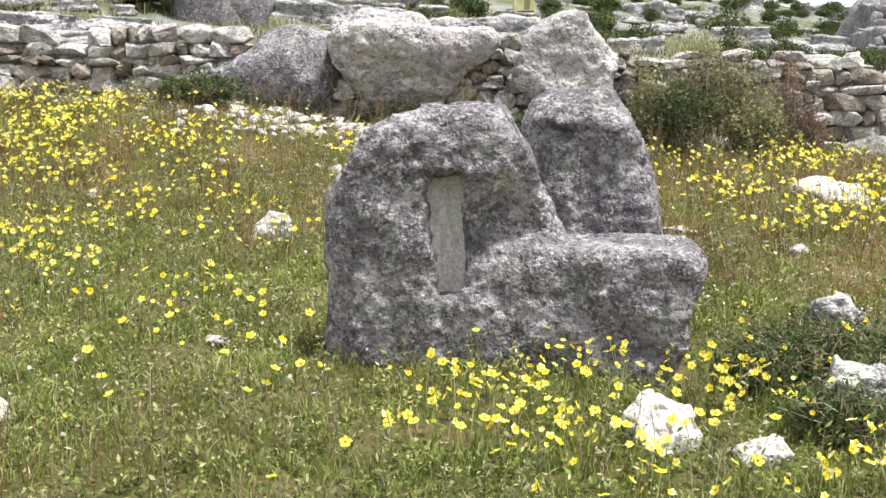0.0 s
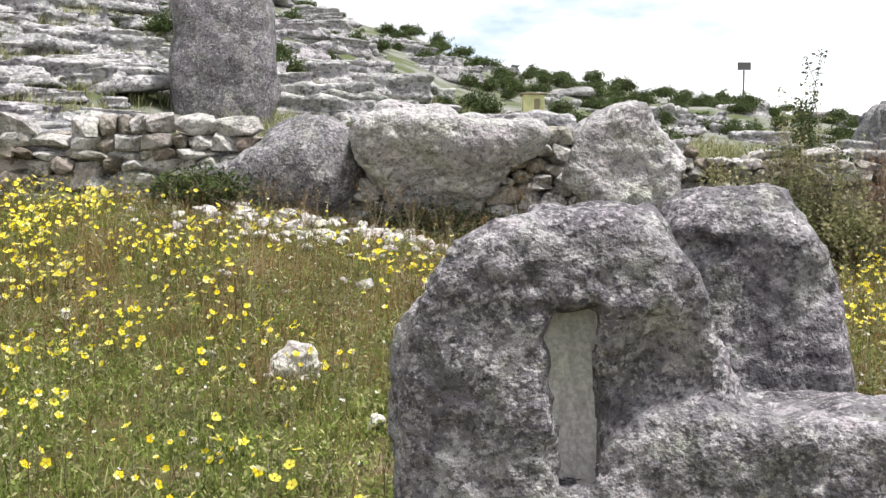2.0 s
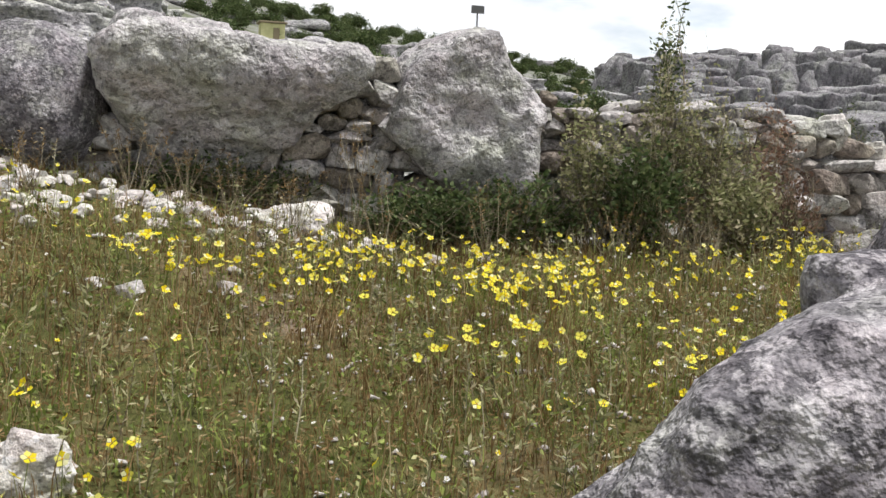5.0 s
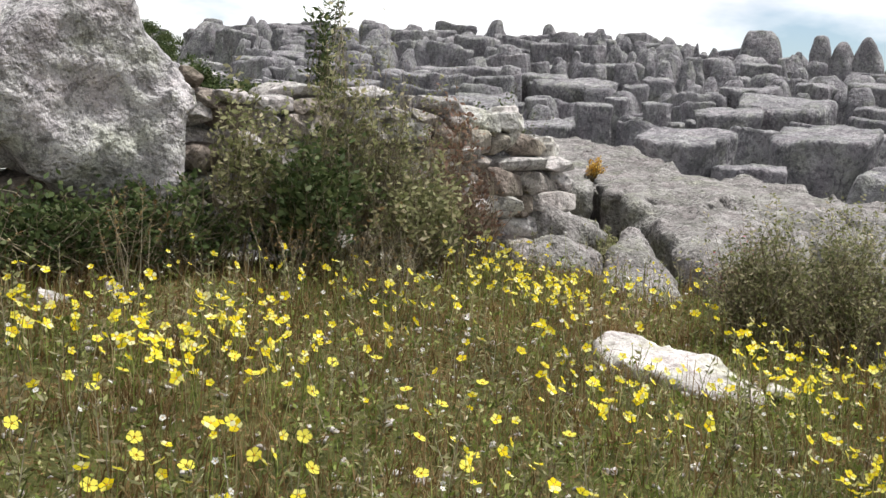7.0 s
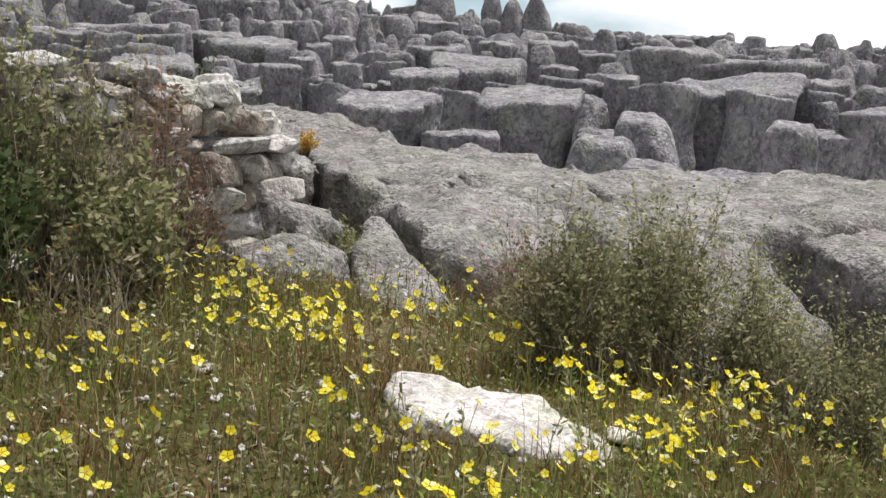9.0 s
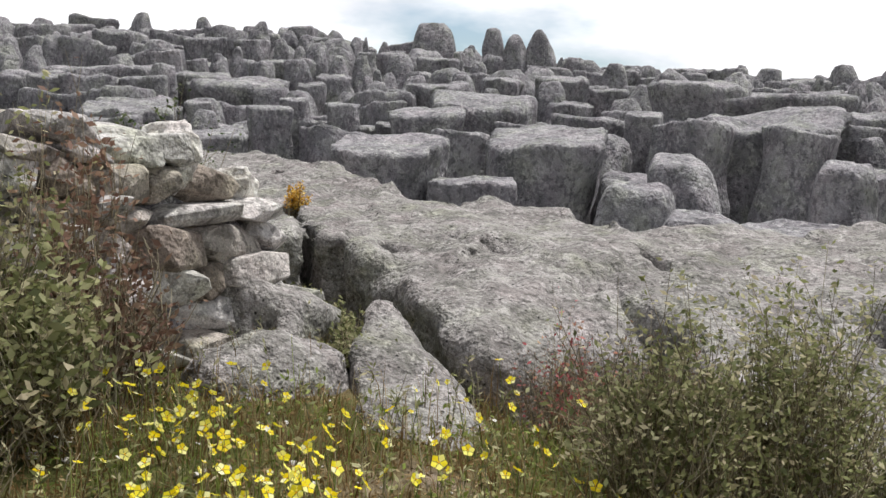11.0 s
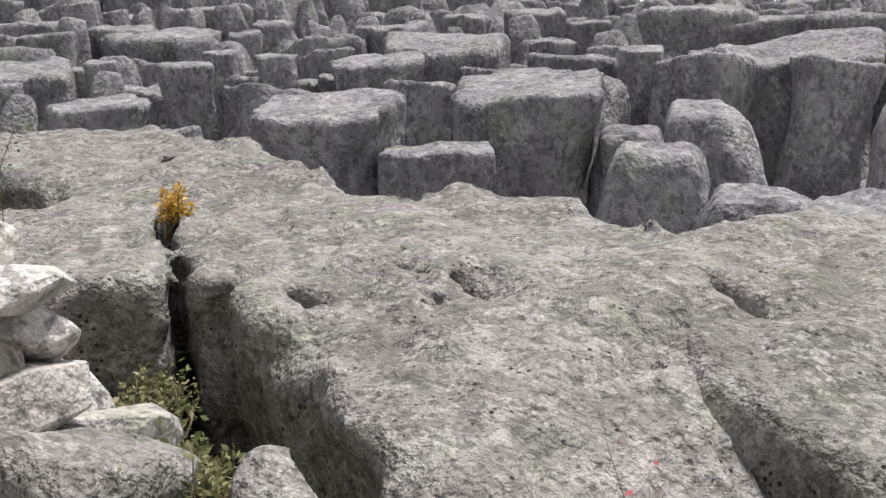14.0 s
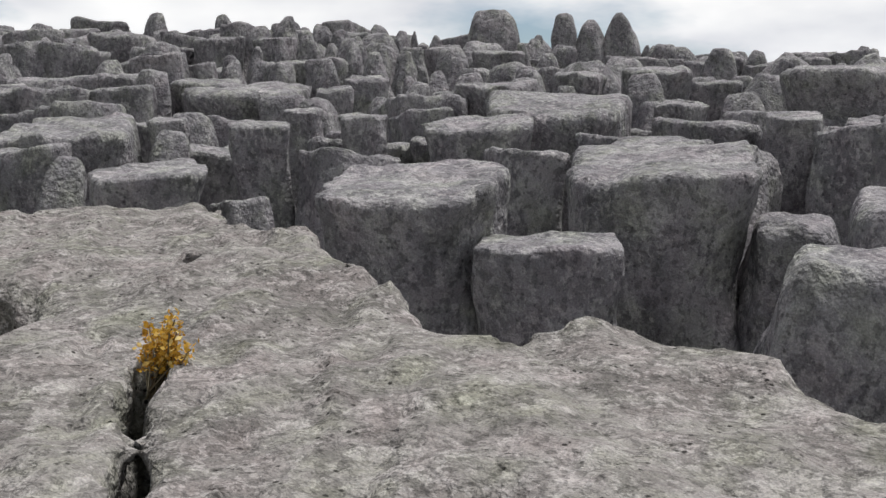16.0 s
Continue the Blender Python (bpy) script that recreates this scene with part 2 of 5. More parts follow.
def fbm(p, scale, octaves=3, gain=0.5):
    out, amp = np.zeros(len(p)), 1.0
    q = p * scale
    for k in range(octaves):
        out += amp * perlin(q + 17.3 * k)
        q, amp = q * 2.03, amp * gain
    return out


def smooth01(v):
    v = np.clip(v, 0, 1)
    return v * v * (3 - 2 * v)


def smin(a, b, k):
    h = np.clip(0.5 + 0.5 * (b - a) / k, 0, 1)
    return b * (1 - h) + a * h - k * h * (1 - h)


def smax(a, b, k):
    return -smin(-a, -b, k)


def local(p, c, yaw=0.0, pitch=0.0, roll=0.0):
    """Points p seen from a frame at c, turned by the Euler angles in degrees."""
    m = np.array(Euler((radians(pitch), radians(roll), radians(yaw))).to_matrix())
    return (p - np.array(c)) @ m


def box_sdf(q, half, r):
    if any(isinstance(a, np.ndarray) for a in half):
        half = np.concatenate([a if isinstance(a, np.ndarray) else np.full((len(q), 1), a) for a in half], 1)
    d = np.abs(q) - (np.array(half) - r)
    return np.linalg.norm(np.maximum(d, 0), axis=1) + np.minimum(d.max(1), 0) - r


def ball_sdf(q, rad):
    rad = np.array(rad)
    k0 = np.linalg.norm(q / rad, axis=1)
    k1 = np.linalg.norm(q / (rad * rad), axis=1)
    return k0 * (k0 - 1) / np.maximum(k1, 1e-6)


def capsule_sdf(p, a, b, r):
    a, b = np.array(a), np.array(b)
    h = np.clip(((p - a) @ (b - a)) / ((b - a) @ (b - a)), 0, 1)
    return np.linalg.norm(p - a - h[:, None] * (b - a), axis=1) - r


def ridged(p, scale, octaves=2, gain=0.5):
    """Noise with sharp creases, about -1 to 1."""
    out, amp = np.zeros(len(p)), 1.0
    q = p * scale
    for k in range(octaves):
        out += amp * (1 - 4 * np.abs(perlin(q + 9.1 * k)))
        q, amp = q * 2.1, amp * gain
    return out


def crag(p, a):
    """Rugged limestone relief of depth a metres."""
    return a * (-0.45 * ridged(p, 2.0, 2) + 0.45 * fbm(p, 6.0, 3, 0.6) - 0.3 * ridged(p, 9.0, 2, 0.6))


def cut(d, p, normal, offset, k):
    """The field d cut off by a plane, its edge rounded over k."""
    return smax(d, p @ np.array(normal) - offset, k)


def solid(field, low, high, step, detail=None, band=0.3):
    """The closed surface where field(points) = 0, as vertices and quads, by surface nets."""
    ax = [np.arange(a, b + step, step) for a, b in zip(low, high)]
    n = [len(a) for a in ax]
    g = np.stack(np.meshgrid(*ax, indexing="ij"), -1).reshape(-1, 3)
    v = field(g)
    if detail:
        near = np.abs(v) < band
        v[near] += detail(g[near])
    v = v.reshape(n)
    for k in range(3):
        edge = [slice(None)] * 3
        for e in (0, -1):
            edge[k] = e
            v[tuple(edge)] = np.maximum(v[tuple(edge)], step * 0.5)
    pos = np.zeros([a - 1 for a in n] + [3])
    cnt = np.zeros([a - 1 for a in n])
    base = [np.arange(a - 1) for a in n]
    cell = np.stack(np.meshgrid(*base, indexing="ij"), -1).astype(float)

    def corner(o):
        return v[o[0]:n[0] - 1 + o[0], o[1]:n[1] - 1 + o[1], o[2]:n[2] - 1 + o[2]]

    for axis in range(3):
        for p in (0, 1):
            for q in (0, 1):
                o = [0, 0, 0]
                o[(axis + 1) % 3], o[(axis + 2) % 3] = p, q
                o2 = list(o)
                o2[axis] = 1
                a, b = corner(o), corner(o2)
                cut = (a < 0) != (b < 0)
                t = np.where(cut, a / np.where(cut, a - b, 1), 0)
                off = np.zeros(pos.shape)
                off[..., axis] = t
                off[..., (axis + 1) % 3], off[..., (axis + 2) % 3] = p, q
                pos += np.where(cut[..., None], cell + off, 0)
                cnt += cut
    live = cnt > 0
    index = np.full(live.shape, -1)
    index[live] = np.arange(live.sum())
    verts = pos[live] / cnt[live][:, None] * step + np.array(low)
    quads = []
    for axis in range(3):
        b1, b2 = (axis + 1) % 3, (axis + 2) % 3
        s0, s1 = [slice(1, -1)] * 3, [slice(1, -1)] * 3
        s0[axis], s1[axis] = slice(0, -1), slice(1, None)
        a, b = v[tuple(s0)], v[tuple(s1)]
        for flip, mask in ((False, (a < 0) & (b >= 0)), (True, (a >= 0) & (b < 0))):
            ijk = np.argwhere(mask)
            if not len(ijk):
                continue
            ijk[:, b1] += 1
            ijk[:, b2] += 1
            ring = []
            for d1, d2 in ((-1, -1), (0, -1), (0, 0), (-1, 0)):
                c = ijk.copy()
                c[:, b1] += d1
                c[:, b2] += d2
                ring.append(index[c[:, 0], c[:, 1], c[:, 2]])
            q = np.stack(ring if not flip else ring[::-1], 1)
            quads.append(q)
    return verts, np.concatenate(quads)


def mesh_of(name, verts, faces, mats, smooth=True, slots=None):
    """A mesh from vertices and one array of faces per corner count."""
    me = bpy.data.meshes.new(name)
    faces = [f for f in (faces if isinstance(faces, list) else [faces]) if len(f)]
    me.vertices.add(len(verts))
    me.vertices.foreach_set("co", np.asarray(verts, dtype=np.float32).ravel())
    loops = np.concatenate([f.ravel() for f in faces]).astype(np.int32)
    sizes = np.concatenate([np.full(len(f), f.shape[1]) for f in faces])
    me.loops.add(len(loops))
    me.loops.foreach_set("vertex_index", loops)
    me.polygons.add(len(sizes))
    me.polygons.foreach_set("loop_start", np.concatenate([[0], np.cumsum(sizes)[:-1]]).astype(np.int32))
    me.polygons.foreach_set("use_smooth", np.full(len(sizes), smooth))
    for m in mats:
        me.materials.append(m)
    if slots is not None:
        me.polygons.foreach_set("material_index", np.asarray(slots, dtype=np.int32))
    me.update(calc_edges=True)
    me.validate()
    return me


def joined(name, label, category, pieces, mat, corners=4):
    """Many far copies of a few meshes as one object."""
    vs, fs, n = [], [], 0
    for me, m in pieces:
        co = np.empty(len(me.vertices) * 3, dtype=np.float32)
        me.vertices.foreach_get("co", co)
        ix = np.empty(len(me.loops), dtype=np.int32)
        me.loops.foreach_get("vertex_index", ix)
        a = np.array(m)
        vs.append(co.reshape(-1, 3) @ a[:3, :3].T + a[:3, 3])
        fs.append(ix.reshape(-1, corners) + n)
        n += len(me.vertices)
    return tagged(new(name, mesh_of(name, np.concatenate(vs), np.concatenate(fs), [mat])), label, category, kind="stuff")


def thing(name, label, category, group="", kind="", at=(0, 0, 0)):
    ob = new(name)
    ob.empty_display_size = 0.1
    ob.location = at
    return tagged(ob, label, category, group, kind)


def under(name, me, parent, label=""):
    """One mesh as a part of a thing; the mesh is in world places."""
    ob = new(name, me)
    ob.parent = parent
    ob.matrix_parent_inverse = Matrix.Translation(parent.location).inverted()
    return tagged(ob, label)


def stone(name, field, low, high, step, mat, label, category, group="", slots=None, mats=None, detail=None):
    v, q = solid(field, low, high, step, detail)
    me = mesh_of(name, v, q, mats or [mat], True, slots(v, q) if slots else None)
    return tagged(new(name, me), label, category, group)


# ---- the lie of the land ----
def dip(x, y):
    """Height of the old limestone surface, which slopes up to the north-east and levels off."""
    t = 0.123 * (x - 7) + 0.058 * (y - 13)
    return 1.211 + np.where(t > 3.6, 3.6 + 0.3 * (t - 3.6), t)


def land(x, y):
    """Height of the ground."""
    x, y = np.asarray(x, float), np.asarray(y, float)
    z = np.interp(y, [-300, -5, 3, 6, 10, 13, 16], [-2.0, -0.6, -0.35, -0.05, 0.42, 0.75, 1.0])
    z = z + 0.62 * smooth01((1.8 - x) / 5.0) * smooth01((y - 8.5) / 4.8)
    r, az = np.hypot(x, y), np.degrees(np.arctan2(x, y))
    ridge = np.interp(az, [-180, -110, -60, -15, 0, 10, 20, 30, 60, 90, 130, 180], [0, 0, 24, 18, 11.9, 9.1, 6.9, 5.9, 4.5, 3, 0, 0])
    z = z + np.clip((r - 16) / 64, 0, 1) * np.maximum(ridge - 1.0, 0)
    m = smooth01((0.75 * x - 0.25 * (y - 14) - 4.6) / 2.0) * smooth01((y - 8) / 3)
    z = z * (1 - m) + (dip(x, y) - 1.9) * m
    p = np.stack([x, y, np.zeros_like(x)], -1).reshape(-1, 3)
    bumps = (0.05 * fbm(p, 0.9, 3) + np.clip((r.ravel() - 18) / 40, 0, 1) * 0.9 * fbm(p, 0.12, 4)).reshape(x.shape)
    return z + bumps


def axis_steps(low, high, fine, far):
    inner = np.arange(low, high, fine)
    grow, out_hi, out_lo, s = 1.13, [], [], fine
    a = high
    while a < far:
        s *= grow
        a += s
        out_hi.append(a)
    a, s = low, fine
    while a > -far:
        s *= grow
        a -= s
        out_lo.append(a)
    return np.array(out_lo[::-1] + list(inner) + out_hi)


def build_ground():
    gx, gy = axis_steps(-7, 8, 0.12, 900), axis_steps(2, 15, 0.12, 900)
    xx, yy = np.meshgrid(gx, gy, indexing="ij")
    zz = land(xx, yy)
    idx = np.arange(xx.size).reshape(xx.shape)
    q = np.stack([idx[:-1, :-1], idx[1:, :-1], idx[1:, 1:], idx[:-1, 1:]], -1).reshape(-1, 4)
    me = mesh_of("ground", np.stack([xx, yy, zz], -1).reshape(-1, 3), q, [M_EARTH])
    tagged(new("ground", me), "grassy earth meadow rising to a stony hillside", "ground", kind="structure")


build_ground()


# ---- the boulder in the meadow ----
def meadow_boulder():
    def field(p):
        p = p + 0.035 * np.stack([fbm(p, 2.2, 2), fbm(p + 31, 2.2, 2), fbm(p + 67, 2.2, 2)], 1)
        d = box_sdf(local(p, (-0.05, 6.44, 0.55)), (0.69, 0.34, 0.9), 0.2)
        d = cut(d, p, (-0.82, 0.0, 0.57), 1.085, 0.2)      # sloping west shoulder
        d = cut(d, p, (-0.25, 0.0, 0.97), 1.42, 0.15)
        d = cut(d, p, (-0.45, 0.6, 0.66), 4.8, 0.08)       # top falls away behind
        d = cut(d, p, (-0.6, -0.8, 0.0), -4.62, 0.14)      # west flank
        d = cut(d, p, (-0.7, 0.7, 0.0), 4.93, 0.1)
        d = cut(d, p, (0.905, 0.0, 0.426), 0.925, 0.05)    # sharp crest falling to the arm
        d = smax(d, -ball_sdf(p - np.array((0.34, 5.93, 0.72)), (0.3, 0.3, 0.38)), 0.12)
        arm = box_sdf(local(p, (0.9, 6.3, 0.2), -18, 0, -1), (0.62, 0.37, 0.44), 0.09)
        arm = cut(arm, p, (0.96, 0.0, -0.29), 1.19, 0.05)
        arm = smin(arm, box_sdf(local(p, (1.2, 6.05, 0.6), -18, 0, -4), (0.19, 0.2, 0.07), 0.05), 0.06)
        d = smin(d, arm, 0.2)
        d = smax(d, -ball_sdf(p - np.array((0.62, 6.75, 0.95)), (0.26, 0.4, 0.34)), 0.06)
        d = smin(d, capsule_sdf(p, (-0.17, 6.17, 1.28), (-0.13, 6.15, 0.1), 0.05), 0.1)
        d = smin(d, box_sdf(local(p, (0.17, 6.23, 1.18), -4, 0, 10), (0.28, 0.1, 0.09), 0.07), 0.1)
        d = smin(d, ball_sdf(p - np.array((-0.06, 6.46, 1.4)), (0.07, 0.06, 0.06)), 0.03)
        n_p = p + 0.05 * np.stack([fbm(p, 3.5, 2), 0 * p[:, 0], fbm(p + 31, 3.5, 2)], 1)
        niche = box_sdf(local(n_p, (0.025, 6.12, 0.7), -4, 5, -4), (0.12 - 0.05 * np.clip(0.85 - p[:, 2:3], -0.2, 0.6), 0.2, 0.37), 0.05)
        return smax(d, -niche, 0.06)

    def detail(p):
        inside = (np.abs(p[:, 0] - 0.03) < 0.11) & (p[:, 2] > 0.36) & (p[:, 2] < 1.05) & (p[:, 1] > 6.17) & (p[:, 1] < 6.52)
        return crag(p, 0.042) * np.where(inside, 0.25, 1.0)

    def slots(v, q):
        c = v[q].mean(1)
        inside = (np.abs(c[:, 0] - 0.02 + 0.05 * fbm(c, 4.0, 2)) < 0.1) & (c[:, 2] > 0.36) & (c[:, 2] < 1.05) & (c[:, 1] > 6.17) & (c[:, 1] < 6.52)
        return inside.astype(int)

    stone("meadow_boulder", field, (-0.95, 5.5, -0.3), (1.65, 7.15, 1.65), 0.023, M_BOULDER,
          "grey weathered limestone boulder with a pale niche and low arm", "boulder", "", slots, [M_BOULDER, M_SCAR], detail)

    def field2(p):
        d = box_sdf(local(p, (0.98, 7.08, 0.6), -6), (0.45, 0.3, 0.93), 0.24)
        d = cut(d, p, (0.93, 0.0, 0.36), 1.59, 0.2)
        pit = ball_sdf(p - np.array((0.7, 6.84, 1.27)), (0.1, 0.07, 0.045))
        return smax(d, -pit, 0.05) + 0.05 * fbm(p, 1.7, 2)

    stone("round_boulder", field2, (0.2, 6.5, -0.4), (1.75, 8.1, 1.75), 0.028, M_BOULDER,
          "rounded dark grey boulder behind the niche boulder", "boulder", detail=lambda p: crag(p, 0.045))


meadow_boulder()


# ---- the three boulders built into the wall ----
def wall_boulders():
    def b1(p):
        d = ball_sdf(local(p, (-1.88, 13.95, 1.78), 0), (0.6, 0.5, 0.6))
        d = smin(d, box_sdf(local(p, (-2.5, 13.9, 1.55), 0, 0, -14), (0.8, 0.42, 0.36), 0.2), 0.3)
        d = cut(d, p, (0.0, -0.7, -0.71), -10.5, 0.1)
        return d + 0.06 * fbm(p, 1.6, 2)

    stone("wall_boulder", b1, (-3.6, 13.2, 0.9), (-1.1, 14.7, 2.6), 0.04, M_BOULDER, "low sloping grey boulder built into the wall", "boulder", "wall boulders", detail=lambda p: crag(p, 0.04))

    def b2(p):
        d = box_sdf(local(p, (-0.4, 13.85, 1.84), 2, 0, 5), (1.02, 0.62, 0.5), 0.12)
        d = cut(d, p, (0.68, 0.0, -0.73), -1.09, 0.12)     # undercut east end
        d = cut(d, p, (-0.8, 0.0, -0.6), -0.12, 0.18)
        d = cut(d, p, (0.0, -0.75, -0.66), -11.26, 0.1)    # keel falls back under the front
        d = cut(d, p, (-0.45, 0.0, 0.89), 2.62, 0.1)
        d = smin(d, box_sdf(local(p, (-0.78, 13.95, 2.34), 8, 0, 4), (0.34, 0.36, 0.12), 0.06), 0.08)
        bed = box_sdf(local(p, (-0.1, 13.2, 2.1), 2, 0, 5), (0.6, 0.1, 0.015), 0.01)
        return smax(d, -bed, 0.03) + 0.07 * fbm(p, 1.5, 2)

    stone("wall_boulder", b2, (-1.7, 13.0, 1.0), (0.9, 14.8, 2.7), 0.036, M_PALE, "broad pale boulder with dark undercut keel", "boulder", "wall boulders", detail=lambda p: crag(p, 0.06))

    def b3(p):
        d = box_sdf(local(p, (1.5, 13.92, 1.88), 6), (0.68, 0.44, 0.66), 0.12)
        d = cut(d, p, (-0.91, 0.0, 0.41), -0.05, 0.07)
        d = cut(d, p, (-0.447, -0.12, 0.887), -0.11, 0.1)
        d = cut(d, p, (0.8, 0.0, 0.6), 2.88, 0.14)
        d = cut(d, p, (0.97, 0.0, -0.24), 1.56, 0.08)
        d = cut(d, p, (-0.62, 0.0, -0.785), -1.84, 0.08)   # lower west edge overhangs
        d = cut(d, p, (0.0, -0.72, -0.69), -10.7, 0.08)
        d = smin(d, capsule_sdf(p, (2.0, 13.44, 1.8), (1.92, 13.36, 1.02), 0.08), 0.14)
        d = smin(d, box_sdf(local(p, (1.72, 14.3, 1.3), 0), (0.3, 0.2, 0.55), 0.1), 0.1)
        return d + 0.05 * fbm(p, 1.8, 2)

    stone("wall_boulder", b3, (0.6, 13.0, 0.6), (2.6, 14.7, 2.8), 0.04, M_PALE, "tall pale pointed boulder leaning over the shrubs", "boulder", "wall boulders", detail=lambda p: crag(p, 0.06))


wall_boulders()


# ---- limestone pavement beside the wall end ----
def slab_top(p):
    return 0.11 * (p[:, 0] - 7) + 0.06 * (p[:, 1] - 13) + 1.16


UX = 58.5  # bearing of the slab's long side, degrees from x


def slab_piece(boxes, lift, low, step=0.058, pits=(), cracks=(), round_edge=0.14, bevels=(), label="pale pitted limestone slab split by cracks"):
    """One mass of pavement: boxes (x, y, length, width) along the long side, cut by cracks (x0, y0, x1, y1, width)."""
    def field(p):
        w = p + 0.12 * np.stack([fbm(p, 1.0, 2), fbm(p + 31, 1.0, 2), 0 * p[:, 0]], 1)
        side = None
        for cx, cy, length, width in boxes:
            q = local(w, (cx, cy, 0), UX)
            b = box_sdf(np.stack([q[:, 0], q[:, 1], 0 * q[:, 2]], 1), (length / 2, width / 2, 9), 0.25)
            side = b if side is None else smin(side, b, 0.25)
        top = p[:, 2] - slab_top(p) - lift + 0.11 * fbm(p * (1, 1, 0), 0.8, 2)
        d = smax(side + 0.08 * np.clip(-top, 0, 1), top, round_edge)
        for x, y, z, slope in bevels:
            n = np.array((-0.522 * math.sin(slope), -0.853 * math.sin(slope), math.cos(slope)))
            d = cut(d, p + 0.05 * fbm(p, 1.3, 2)[:, None], n, float(n @ np.array((x, y, z))), 0.2)
        for x0, y0, x1, y1, cw in cracks:
            f = p * (1, 1, 0) + 0.1 * np.stack([fbm(p, 1.5, 2), fbm(p + 31, 1.5, 2), 0 * p[:, 0]], 1) * (1, 1, 0)
            d = smax(d, -capsule_sdf(f, (x0, y0, 0), (x1, y1, 0), cw * (0.5 + 0.25 * np.clip(-top, 0, 1))), 0.06)
        d = smax(d, low - 0.3 - p[:, 2], 0.02)
        for x, y, rx, ry, dep in pits:
            z0 = 0.11 * (x - 7) + 0.06 * (y - 13) + 1.16 + lift
            d = smax(d, -ball_sdf(local(p, (x, y, z0 - 0.04), UX + 20), (rx, ry, dep * 1.5)), 0.04)
        return d

    def detail(p):
        q = local(p, (0, 0, 0), UX - 15) * (0.55, 1.3, 1.2)
        return 0.05 * fbm(q, 2.0, 2) - 0.028 * ridged(q, 2.6, 3, 0.6) + 0.03 * fbm(p, 9.0, 2, 0.7)

    xs = [c[0] for c in boxes]
    ys = [c[1] for c in boxes]
    r = max(max(c[2:]) for c in boxes) * 0.62 + 0.2
    zt = 0.11 * (max(xs) + 1 - 7) + 0.06 * (max(ys) + 1.5 - 13) + 1.16 + lift
    return stone("limestone_slab", field, (min(xs) - r, min(ys) - r, low - 0.4), (max(xs) + r, max(ys) + r, zt + 0.3), step, M_SLAB, label, "rock slab", "pavement slabs", detail=detail)


slab_piece(((8.28, 13.9, 3.0, 2.1), (7.33, 13.32, 2.2, 1.2), (8.83, 16.27, 4.0, 1.62), (9.6, 18.2, 2.4, 1.5), (7.45, 16.0, 2.0, 1.2)), 0.0, 0.3, 0.052,
           pits=((7.42, 14.22, 0.13, 0.07, 0.13), (8.34, 13.63, 0.13, 0.06, 0.07), (7.9, 13.98, 0.42, 0.05, 0.07), (7.1, 12.62, 0.1, 0.04, 0.08), (9.47, 17.15, 0.1, 0.12, 0.14), (8.3, 12.66, 0.2, 0.06, 0.1)),
           cracks=((6.6, 14.05, 8.17, 15.84, 0.14), (6.2, 11.7, 7.3, 12.32, 0.07), (7.3, 12.32, 7.45, 12.72, 0.06), (7.45, 12.72, 8.6, 12.68, 0.05)), bevels=((7.15, 12.95, 1.14, 0.5),))
slab_piece(((7.62, 11.55, 2.3, 1.2),), -0.08, 0.2, 0.052, bevels=((7.35, 11.8, 1.06, 0.45),))
slab_piece(((9.15, 12.0, 2.4, 1.7),), -0.1, 0.2)
slab_piece(((8.9, 10.35, 2.6, 1.3),), -0.2, 0.1)
slab_piece(((10.5, 11.0, 2.6, 1.5),), -0.14, 0.1)
slab_piece(((6.75, 11.1, 1.3, 0.8),), -0.14, 0.1, 0.05, bevels=((6.9, 11.2, 0.9, 0.5),), label="rounded pale limestone slab at the pavement edge")


def wedge_rock():
    def field(p):
        q = local(p, (5.72, 12.8, 0.56), 50, 0, -15)
        d = box_sdf(q, (0.85, 0.3, 0.3), 0.07)
        d = cut(d, q, (0.42, 0.9, 0.12), 0.38, 0.05)
        d = cut(d, q, (0.42, -0.9, 0.12), 0.4, 0.05)
        d = cut(d, q, (0.0, -0.5, 0.86), 0.3, 0.06)
        return d + 0.06 * fbm(p, 2.2, 3)

    stone("wedge_rock", field, (4.4, 11.5, 0.0), (6.8, 13.9, 1.35), 0.035, M_SLAB, "wedge-shaped pale limestone rock rising from weeds", "rock", detail=lambda p: crag(p, 0.035))

    def foot(p):
        d = box_sdf(local(p, (5.72, 13.9, 0.68), 20, 12, 16), (0.3, 0.3, 0.48), 0.08)
        d = smin(d, ball_sdf(local(p, (5.3, 13.35, 0.62), 0), (0.5, 0.36, 0.36)), 0.15)
        return d + 0.08 * fbm(p, 2.0, 2)

    stone("wall_foot_rock", foot, (4.7, 12.7, 0.2), (6.6, 14.5, 1.6), 0.035, M_SLAB, "large sloping grey rock under the wall end", "rock", detail=lambda p: crag(p, 0.045))


wedge_rock()


